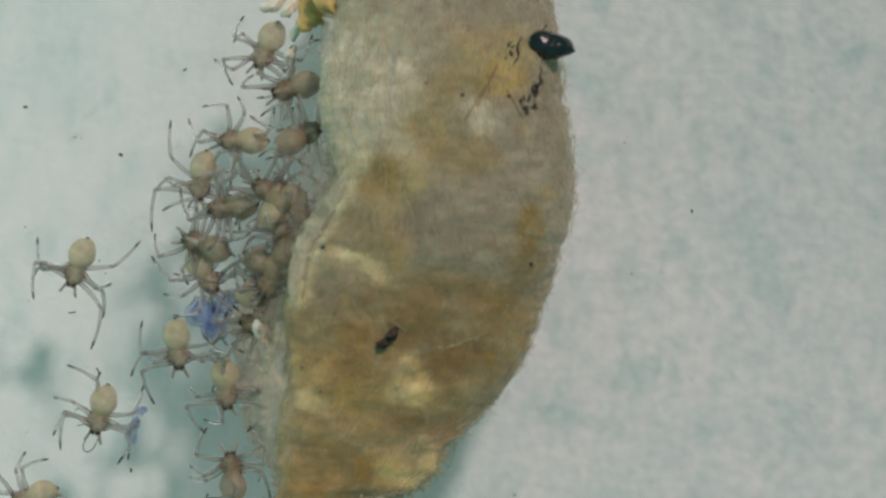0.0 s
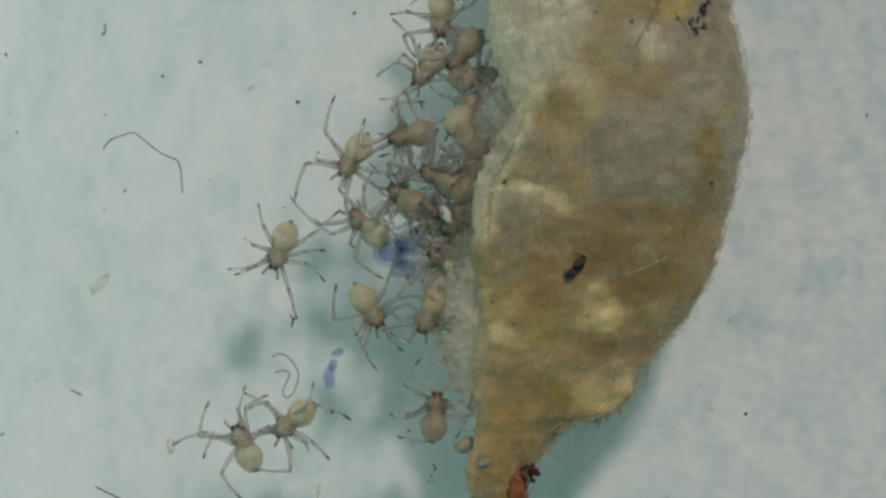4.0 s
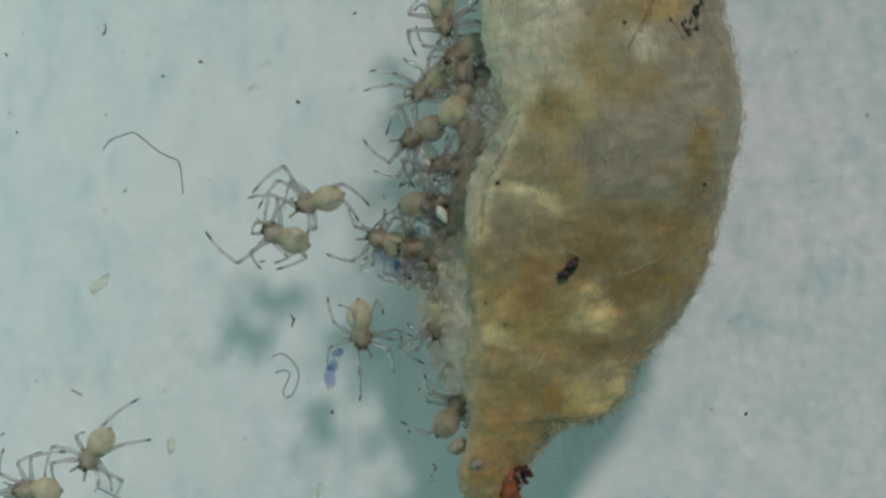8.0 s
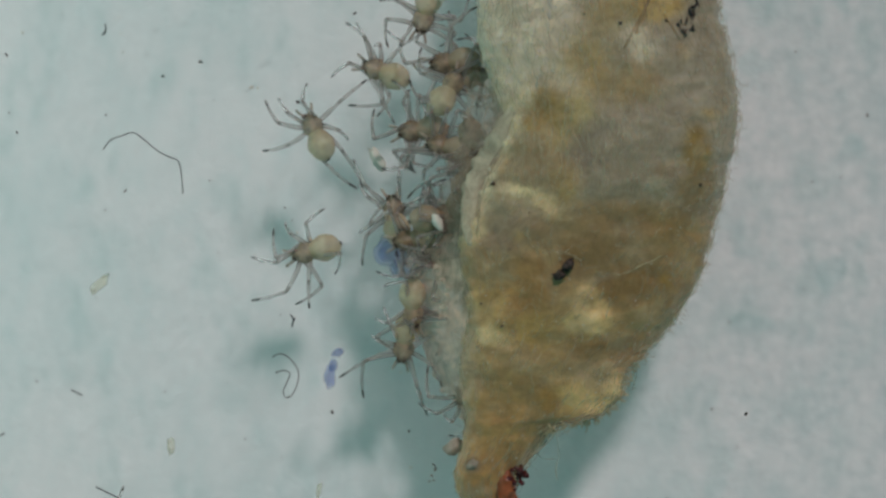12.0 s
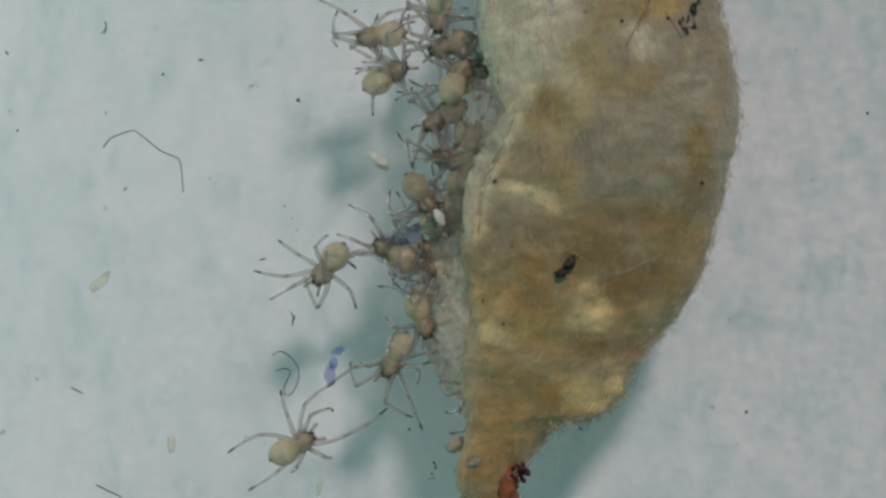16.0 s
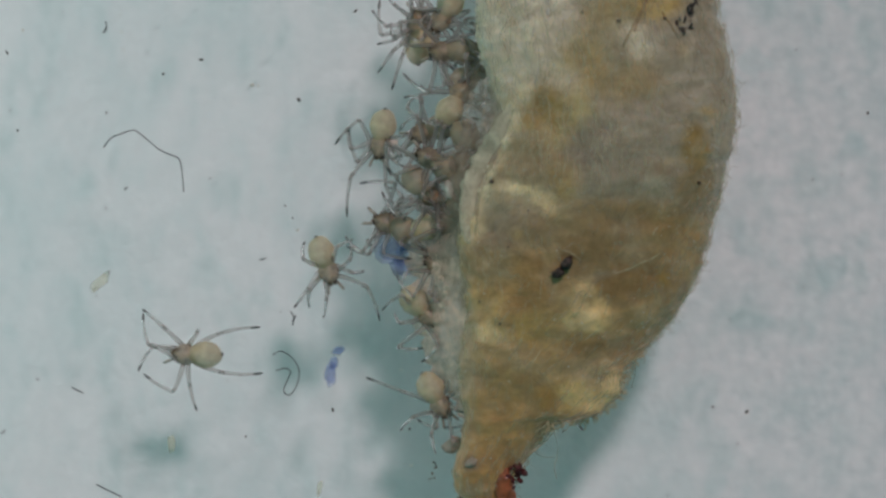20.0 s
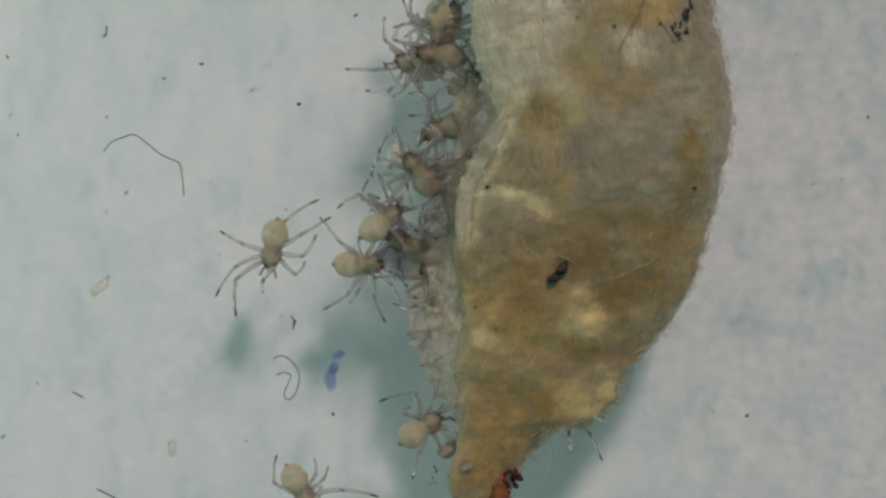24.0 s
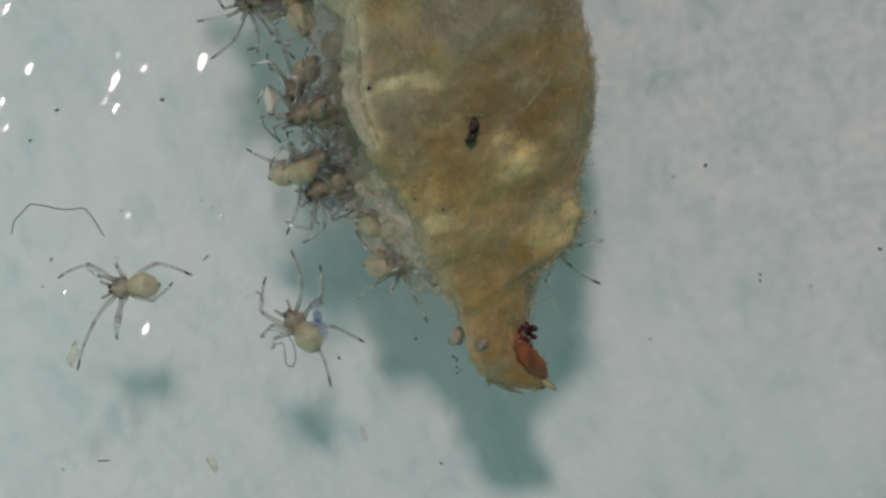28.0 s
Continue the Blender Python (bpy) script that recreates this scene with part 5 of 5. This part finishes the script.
stance("P", 12, (0, 1.14, 0.42, 0.71, 0.31), (2, 1.22, 0.71, 0.34, 0.44), (3, 0.69, -1.53, 0.43, -0.59), (4, 0.24, 1.27, 0.08, 0.67), (5, -0.34, -0.58, -0.12, -0.54), (6, -1.63, -0.38, -1.01, 0.29), (7, -1.64, -0.47, -0.98, -0.51))
stance("Q", 11, (1, 1.43, 0.41, 0.95, -0.15), (2, 1.45, 0.65, 0.31, 0.45), (3, 1.08, -0.90, 0.53, -0.43), (4, 1.12, 0.98, 0.32, 0.75), (5, 0.62, -0.85, 0.29, -0.56), (6, -1.27, 0.73, -0.74, 0.58), (7, -1.32, -0.91, -0.67, -0.62))
stance("G", 6, (0, 1.39, 0.78, 0.66, 0.63), (1, 1.45, -0.52, 0.83, -0.35), (2, 0.36, 1.39, 0.21, 0.92), (3, 0.40, -0.77, 0.39, -0.47), (4, -0.36, 0.79, -0.01, 0.60), (5, 0.16, -0.99, 0.24, -0.61), (6, -0.54, -0.31, -0.60, 0.16), (7, -1.30, -0.95, -0.58, -0.78))
stance("G", 7, (0, 1.38, 0.76, 0.50, 0.55), (1, 1.31, -0.54, 0.81, -0.42), (2, 0.58, 0.92, 0.38, 0.59), (3, 0.56, -1.14, 0.32, -0.84), (4, 0.00, 0.26, -0.43, 0.36), (5, -0.03, -1.28, 0.07, -0.62), (6, -0.63, -0.41, -0.57, 0.15), (7, -1.31, -1.05, -0.70, -0.74))
stance("G", 8, (1, 1.68, -0.17, 0.80, -0.09), (3, 0.93, -0.81, 0.26, -0.49), (4, 0.48, 1.11, 0.36, 0.62), (5, -0.68, -0.67, -0.12, -0.65), (6, -0.03, 0.30, -0.41, 0.32), (7, -0.48, -0.46, -0.59, -0.29))
stance("G", 9, (2, 1.07, 0.20, 0.71, 0.47), (3, 0.49, -0.69, 0.21, -0.33), (5, -0.43, -0.62, -0.59, -0.31), (6, 0.20, 0.81, -0.07, 0.31), (7, -0.66, -0.02, -0.69, -0.14))
stance("G", 10, (1, -0.84, -0.71, -0.89, 0.02), (2, 0.97, 0.06, 0.65, 0.44), (3, -0.61, -0.25, -0.54, 0.08), (4, 1.08, 0.68, 0.51, 0.83), (5, 0.18, -0.51, 0.24, -0.30), (6, 0.48, 0.34, -0.00, 0.89), (7, -0.08, -0.70, -0.21, -0.53))
stance("G", 11, (0, 0.77, 0.09, 0.50, 0.17), (2, 0.97, 0.40, 0.48, 0.48), (3, 0.86, -0.24, 0.55, -0.32), (4, 0.77, 0.82, 0.09, 0.64), (5, 0.27, -1.01, 0.18, -0.48), (6, -0.13, 0.33, -0.63, 0.26), (7, -0.42, -0.35, -0.57, -0.42))
stance("G", 15, (1, -0.64, -0.24, -1.04, 0.01), (3, 0.84, -0.58, 0.41, -0.61), (4, 0.36, 0.68, 0.15, 0.39), (5, -0.11, -0.55, 0.31, -0.47), (6, -0.57, 0.49, -0.64, 0.18))
stance("G", 16, (1, 0.49, -0.53, 1.00, -0.57), (2, 1.27, 1.25, 0.69, 0.63), (4, 0.39, 0.71, 0.06, 0.51), (7, -0.44, -0.17, -0.83, -0.24))
stance("G", 17, (0, 0.18, 0.76, 0.84, 0.27), (2, 0.09, 0.55, 0.38, 0.34))
stance("G", 18, (1, 0.76, 0.23, 0.48, -0.15), (4, 0.21, 0.73, -0.05, 0.39), (5, 0.30, -0.32, 0.23, -0.67), (6, -0.55, -0.08, -0.32, 0.17))
stance("G", 19, (2, 0.81, 0.22, 0.33, 0.15), (3, 0.92, -0.45, 0.49, -0.44), (4, 0.20, 0.67, 0.13, 0.37), (5, -0.52, -0.98, -0.04, -0.75), (6, -0.66, 0.28, -0.19, 0.39))
stance("G", 25, (1, 0.54, -0.48, 0.25, -0.25), (3, -0.44, -0.58, -0.05, -0.40), (4, 0.40, -0.07, 0.29, 0.29), (5, -0.05, -0.50, 0.03, -0.22), (6, 0.22, 2.15, 0.38, 1.03), (7, -0.66, -0.56, -0.36, -0.30))
stance("G", 26, (1, 0.47, -0.69, 0.67, -0.20), (4, 0.14, 0.37, 0.02, 0.17), (5, 0.13, -0.78, 0.21, -0.51), (6, 0.16, 0.65, -0.08, 0.24), (7, -0.85, -0.43, -0.33, -0.20))
stance("D", 15, (2, 0.60, 0.67, 0.32, 0.41), (3, 1.27, -0.26, 0.94, -0.81), (4, 0.33, 1.04, 0.21, 0.64), (5, 0.57, -0.94, 0.34, -0.74), (6, -0.51, 0.56, -0.23, 0.49))
stance("D", 16, (1, 2.41, -0.30, 1.18, -0.39), (2, 1.51, 0.77, 0.66, 0.88), (3, 0.55, -0.54, 0.42, -0.34), (4, 0.49, 1.69, 0.26, 0.68), (6, -1.32, 0.60, -0.68, 0.75), (7, -1.33, -0.34, -0.42, -0.29))
stance("D", 17, (0, 1.84, 1.09, 0.88, 0.62), (1, 1.10, -1.11, 0.41, -0.75), (2, 0.47, 0.85, 0.45, 0.54), (3, -0.11, -0.72, 0.30, -0.89), (4, -0.02, 0.52, 0.13, 0.53), (5, -0.29, -1.00, 0.02, -0.75), (6, -0.76, 0.49, -0.35, 0.57), (7, -1.49, 0.45, -0.75, -0.41))
stance("D", 18, (0, 1.96, 0.52, 1.07, 0.24), (1, 1.32, -0.78, 0.54, -0.56), (3, -0.32, -0.79, 0.06, -0.60), (4, -0.03, 0.56, 0.19, 0.50), (5, -0.64, -0.41, -0.56, -0.60), (6, -0.58, 0.45, -0.47, 0.37), (7, -1.35, 0.21, -0.78, -0.29))
stance("D", 19, (0, 1.41, 2.00, 0.89, 0.72), (1, 1.79, -0.78, 0.55, -0.66), (2, 0.46, 0.71, 0.39, 0.55), (3, 0.65, -1.21, 0.30, -0.59), (4, 0.11, 0.78, 0.11, 0.51), (5, -0.65, -0.46, -0.20, -0.50), (6, -1.33, 0.88, -0.59, 0.71), (7, -1.15, -0.03, -0.86, -0.45))
stance("D", 20, (1, 1.19, -0.91, 1.02, -0.23), (2, 1.18, 0.43, 0.58, 0.96), (3, 1.21, -1.00, 0.65, -0.54), (4, -0.08, 1.71, 0.15, 0.64), (5, 0.02, -0.50, 0.08, -0.29), (6, -1.85, 0.48, -0.91, 0.57), (7, -1.39, -0.60, -0.66, -0.54))
stance("D", 21, (0, 1.13, -0.11, 0.74, 0.31), (1, 1.85, 0.33, 1.04, -0.30), (3, 0.57, -0.65, 0.43, -0.37), (4, 0.70, 0.86, 0.12, 0.54), (5, 0.26, -0.93, 0.17, -0.45), (6, -1.76, 0.80, -0.83, 0.60), (7, -0.62, -0.67, -0.13, -0.49))
stance("D", 24, (2, 1.14, 1.50, 0.58, 0.97), (4, -0.08, 0.77, 0.11, 0.52), (6, -0.35, 0.56, -0.06, 0.47), (7, -0.86, -0.08, -0.42, -0.40))
stance("D", 25, (1, 2.26, -0.27, 0.88, -0.20), (2, 1.87, 0.58, 0.44, 0.44), (3, 0.33, -0.36, 0.67, -0.28), (4, 0.29, 1.38, 0.23, 0.76), (5, -0.53, -0.52, 0.06, -0.45), (6, -0.42, 0.76, -0.26, 0.42), (7, -0.77, 0.00, -0.59, -0.55))
stance("D", 26, (0, 1.84, 1.95, 0.84, 0.66), (1, 0.98, -0.81, 0.38, -0.46), (2, 0.44, 0.23, 0.49, 0.71), (3, 0.24, -1.04, 0.17, -0.60), (4, -0.06, 0.51, 0.01, 0.47), (5, -0.93, -0.47, -0.25, -0.55), (6, -0.61, 0.38, -0.43, 0.50), (7, -1.00, 0.10, -0.38, -0.56))
stance("D", 27, (2, 1.65, 0.54, 0.67, 0.61), (3, 0.16, -1.75, 0.12, -1.03), (4, 0.31, 1.00, 0.14, 0.49), (5, -0.22, -1.04, 0.04, -0.76), (6, -0.93, 0.35, -0.57, 0.42), (7, -1.11, -0.19, -0.71, -0.37))
stance("D", 28, (0, -1.37, 0.33, -0.95, -0.09), (2, 1.42, -0.14, 1.12, 0.43), (4, 0.43, 0.78, 0.55, 0.43), (6, 0.08, 0.59, 0.24, 0.36))
stance("R", 24, (0, 0.90, 0.01, 0.67, 0.01), (2, 0.27, 0.60, 0.59, 0.59), (3, 1.38, -1.06, 0.22, -0.70), (4, -0.37, 0.89, 0.16, 0.75), (5, -0.18, -1.64, 0.12, -0.65), (6, -0.80, 1.14, -0.32, 0.60), (7, -1.38, 1.01, -0.82, -0.12))
stance("R", 25, (0, 1.26, 1.76, 0.64, 0.57), (1, 1.55, -1.32, 0.58, -0.68), (2, 0.26, 0.65, 0.41, 0.70), (3, -0.07, -0.94, 0.20, -0.85), (4, -0.73, 1.04, -0.17, 0.66), (5, -0.26, -0.78, -0.05, -0.60), (6, -0.47, 0.76, -0.21, 0.66), (7, -1.09, -0.19, -0.66, -0.49))
stance("R", 26, (0, -1.10, 0.76, -0.97, -0.06), (2, 1.58, 1.66, 1.02, 0.59), (4, 0.03, 0.72, 0.10, 0.40), (5, 0.42, -1.86, 0.16, -1.10), (6, -0.93, 0.62, -0.38, 0.65), (7, -0.61, -0.32, -0.11, -0.78))
stance("R", 27, (0, 1.59, 1.12, 0.74, 0.48), (2, 0.51, 0.86, 0.32, 0.55), (3, 1.40, -0.27, 0.79, -0.55), (4, -0.34, 0.89, -0.03, 0.59), (5, 0.14, -0.75, 0.25, -0.45), (6, -0.85, 1.04, -0.24, 0.55), (7, -1.07, 0.25, -0.39, -0.47))
stance("R", 28, (0, 1.53, 1.93, 1.00, 0.55), (3, 1.04, -0.56, 0.67, -0.34), (4, 0.48, 1.14, 0.43, 0.60), (5, 0.32, -0.69, 0.31, -0.45), (6, -0.85, -0.02, -0.71, 0.30), (7, -1.29, -0.13, -0.66, -0.53))
stance("B", 2, (1, 1.95, -0.52, 1.07, 0.03), (3, 0.93, -0.40, 0.46, -0.06), (4, 0.71, 1.15, 0.34, 0.70), (5, 0.49, -0.48, 0.18, -0.42), (6, -0.27, 2.16, -0.23, 0.75), (7, -0.48, -0.75, -0.58, -0.22))
stance("B", 3, (2, 0.90, 0.14, 0.50, 0.36), (3, 0.65, -0.38, 0.21, -0.42), (4, 0.86, 0.80, 0.24, 0.39), (5, 0.40, -0.91, 0.12, -0.31), (6, 0.69, 0.88, -0.00, 0.77), (7, -0.56, -0.92, -0.54, -0.55))
stance("B", 6, (2, 0.38, 0.54, 0.30, 0.42), (4, -0.47, 0.55, -0.44, 0.39), (5, 0.93, -0.58, 0.39, -0.54), (6, -1.16, 1.16, -0.70, 0.43), (7, 0.37, -0.85, -0.02, -0.51))
stance("B", 7, (2, 1.06, 0.86, 0.48, 0.81), (3, 0.76, -0.76, 0.28, -0.52), (4, 0.68, 0.84, 0.31, 0.61), (5, 0.91, -1.00, 0.24, -0.71), (6, -0.96, 0.56, -0.45, 0.75), (7, -1.68, -0.51, -0.97, -0.50))
stance("B", 8, (1, 1.00, -0.22, 0.39, -0.46), (2, 0.79, 0.51, 0.40, 0.38), (3, 1.23, -0.55, 0.46, -0.79), (4, 0.58, 0.81, 0.26, 0.48), (5, -0.14, -0.42, 0.02, -0.49), (6, -0.87, 0.88, -0.52, 0.50), (7, -1.55, 0.15, -0.67, -0.22))
stance("B", 9, (1, 0.95, -0.27, 0.51, -0.33), (2, 1.20, 0.68, 0.70, 0.37), (3, 1.63, -1.09, 0.53, -0.72), (4, 0.12, 1.09, 0.02, 0.49), (5, 0.40, -1.58, 0.23, -0.99), (6, -1.10, 0.17, -0.72, 0.36), (7, -0.82, -0.33, -0.48, -0.66))
stance("S", 24, (0, 1.17, 0.01, 0.60, 0.02), (1, 1.52, -0.78, 0.67, -0.22))
stance("S", 25, (1, 1.76, 0.13, 1.15, -0.45))
stance("S", 26, (3, 1.24, -0.63, 0.79, -0.50))
stance("S", 27, (0, 1.56, 0.17, 1.08, -0.04), (3, 1.25, -1.26, 0.68, -0.79))
stance("S", 28, (0, 1.39, 0.37, 1.01, 0.08), (1, 1.46, -0.31, 0.95, -0.31))
stance("C", 3, (0, 0.56, -0.28, 0.72, 0.40), (2, 0.17, 0.75, 0.73, 0.55), (4, -0.81, 0.26, -0.42, 0.51), (5, 0.29, -0.69, 0.23, -0.38), (6, -0.73, -0.42, -0.75, 0.20))
stance("C", 6, (0, 1.31, 0.52, 1.14, -0.10), (1, 0.83, -1.09, 0.87, -0.34), (5, -0.91, -0.57, -0.36, -0.56), (7, -1.15, 0.08, -0.96, -0.41))
stance("P", 15, (2, 0.44, 1.67, 0.25, 0.83), (0, 1.72, 0.21, 0.57, 0.57), (4, -0.75, 0.25, -0.58, 0.57), (5, 0.52, -0.78, -0.20, -0.11), (7, -0.58, -0.58, -0.33, -0.21), (3, 0.41, -0.92, -0.27, -0.63))
stance("Q", 15, (4, 0.50, 0.48, 0.51, 1.11), (6, -0.46, 0.85, -0.15, 0.58), (5, 0.09, -1.28, 0.13, -0.65), (7, -1.00, 0.07, -0.66, 0.17))
stance("P", 16, (5, 0.86, -0.65, 0.05, -0.42), (1, 0.65, 0.04, 0.43, 0.11), (6, -0.55, 0.40, -0.27, 0.40), (4, -0.34, 1.02, -0.23, 0.76))
stance("Q", 16, (3, 1.29, -1.02, 0.68, -0.54), (1, 0.71, -0.52, 0.73, 0.07), (0, 0.65, 0.12, 0.39, 0.07), (5, -0.76, -0.50, -0.26, -0.51), (7, -1.81, -0.29, -0.80, -0.34))
stance("P", 18, (1, 1.48, -0.59, 0.87, 0.12), (0, 0.74, 1.03, 0.26, 0.41), (3, 0.12, -1.08, 0.09, -0.63), (5, -0.44, -0.04, -0.06, -0.48), (2, 0.19, 0.68, 0.03, 0.27))
stance("P", 19, (1, 0.76, -1.38, 0.84, -0.83), (0, 0.68, 0.67, 0.43, 0.40), (2, 0.29, 0.55, 0.09, 0.27), (4, 0.03, 0.57, -0.01, 0.32), (3, 0.09, -0.70, -0.26, -0.78), (7, -1.20, 0.01, -0.82, 0.20))
stance("R", 21, (1, 0.85, -0.65, 0.41, -0.75), (3, 0.62, -0.42, 0.11, -0.43), (5, -0.76, -0.01, -0.47, -0.37), (4, -0.40, 0.43, -0.37, 0.20), (0, 0.82, 0.14, 0.89, -0.13))
# the brood at the opening: height, first heading, shade-darkened or not, then seconds and plan place
BROOD = [
    (0.3, 250, False, [(0, 770, -30), (1, 764, 4), (3, 785, 20), (6, 770, 31), (7, 797, 31), (8, 780, 21), (10, 770, 25), (11, 729, 10), (12, 762, 16), (15, 785, 20), (17, 766, 20), (18, 785, 41), (20, 790, 20), (24, 776, 40), (28, 776, 40)]),
    (0.6, 200, True, [(0, 821, 40), (1, 816, 128), (3, 836, 82), (6, 822, 93), (7, 818, 134), (8, 826, 82), (10, 826, 103), (11, 822, 72), (12, 807, 113), (15, 805, 124), (16, 801, 82), (18, 801, 113), (20, 810, 97), (21, 768, 73), (24, 776, 97), (28, 780, 95)]),
    (0.9, 80, False, [(0, 801, 253), (1, 805, 210), (3, 815, 206), (7, 828, 186), (8, 800, 190), (9, 832, 165), (11, 811, 134), (12, 790, 170), (15, 774, 196), (16, 811, 144), (17, 807, 155), (18, 816, 227), (19, 800, 190), (21, 805, 182), (24, 836, 170), (25, 810, 146), (28, 812, 150)]),
    (0.5, 190, True, [(0, 731, 258), (1, 744, 293), (3, 723, 227), (6, 739, 268), (7, 756, 258), (8, 754, 223), (9, 729, 258), (10, 717, 216), (11, 770, 216), (12, 745, 227), (15, 764, 237), (16, 791, 206), (18, 774, 227), (20, 761, 231), (21, 780, 243), (24, 788, 219), (25, 761, 267), (28, 764, 262)]),
    (0.9, 140, True, [(0, 801, 240), (3, 795, 309), (6, 760, 330), (7, 807, 299), (8, 816, 278), (9, 780, 340), (10, 729, 289), (11, 822, 258), (12, 797, 268), (15, 800, 280), (17, 810, 290), (18, 743, 320), (19, 780, 289), (21, 770, 300), (24, 739, 304), (28, 752, 320)]),
    (0.7, 330, True, [(0, 791, 358), (3, 764, 340), (6, 719, 412), (7, 745, 412), (8, 764, 340), (9, 708, 402), (10, 750, 350), (11, 760, 330), (12, 766, 392), (15, 743, 340), (17, 745, 350), (18, 754, 402), (19, 760, 381), (20, 737, 316), (21, 756, 352), (24, 788, 328), (28, 778, 345)]),
    (0.3, 165, True, [(0, 690, 330), (3, 690, 345), (6, 780, 381), (8, 743, 454), (10, 733, 400), (11, 719, 412), (12, 740, 420), (15, 795, 474), (18, 750, 430), (20, 688, 389), (21, 744, 462), (24, 727, 425), (25, 700, 450), (28, 716, 455)]),
    (0.2, 280, False, [(0, 746, 568), (3, 754, 536), (6, 770, 567), (7, 766, 526), (8, 785, 567), (10, 743, 546), (11, 750, 567), (12, 725, 536), (15, 795, 557), (16, 739, 567), (17, 745, 536), (19, 760, 536), (20, 737, 547), (21, 756, 559), (24, 776, 547), (28, 762, 558)]),
    (0.5, 30, False, [(0, 790, 400), (18, 785, 395), (21, 760, 400), (24, 666, 389), (25, 690, 400), (28, 700, 405)]),
    (0.1, 100, True, [(0, 765, 735), (7, 768, 742), (9, 830, 725), (28, 880, 700)]),
    (0.6, 30, True, [(0, 838, 132), (28, 832, 140)]), (1.0, 300, True, [(0, 842, 250), (28, 836, 258)]), (1.0, 100, True, [(0, 826, 318), (28, 818, 312)]),
    (0.8, 250, True, [(0, 812, 378), (28, 806, 384)]), (0.4, 160, True, [(0, 794, 470), (28, 788, 486)]),
]


def motions():
    # the sac is nudged slowly aside by the brood
    drift = [(0, 20), (3, 20), (5.5, 13), (8, 5), (10, -1), (12.5, -2.5), (15, 0), (17, 0), (19, -3), (20, -6), (21, -10), (23.5, -14), (25, -15), (28, -15)]
    walk(sac, [(t, mm(d * 0.0122, 0.002 * d, 0, 0, 0, 0)) for t, d in drift])
    walk(rice_one, [(t, mm(*at(x, y, 0)[:2], z, 0, 0, a)) for t, x, y, z, a in ((0, 790, 470, 1.2, 100), (3, 790, 385, 1.2, 120), (6, 790, 380, 1.2, 115), (9, 778, 383, 1.2, 120), (12, 775, 395, 1.2, 120), (17, 780, 385, 1.2, 120), (21, 795, 330, 1.2, 100), (25, 795, 320, 1.2, 100), (28, 795, 320, 1.2, 100))])
    walk(rice_two, [(t, mm(*at(x, y, 0)[:2], 0, 0, 0, a)) for t, x, y, a in ((0, 755, 262, 60), (3, 756, 262, 60), (6, 770, 288, 70), (10, 700, 300, 80), (11, 668, 280, 100), (15, 668, 283, 145), (17, 670, 288, 140), (18, 680, 262, 210), (19, 680, 262, 215), (21, 690, 280, 250), (24, 692, 275, 250), (28, 692, 275, 250))])
    for n, (name, rows) in enumerate(PATHS.items()):
        s, legs = spiderling(LOOKS[name])
        crawl(s, legs, rows, 100 + n, 0.25, None, STANCES.get(name))
    rnd = random.Random(77)
    for n, (z, h, shaded, spots) in enumerate(BROOD):
        s, legs = spiderling("spiderling packed into the torn opening, colour darkened for shade" if shaded else "ivory spiderling crowded against the torn silk sac", shaded)
        rows, ph = [], 0.0
        for k in range(41):
            t = 0.7 * k
            x, y = lerp_rows(spots, t)
            p = at(x, y, z)
            rows.append((t, p.x + rnd.gauss(0, 0.03), p.y + rnd.gauss(0, 0.03), h + ph))
            ph = 0.8 * ph + rnd.gauss(0, 13)
        crawl(s, legs, rows, 200 + n, 0.35, z)


motions()
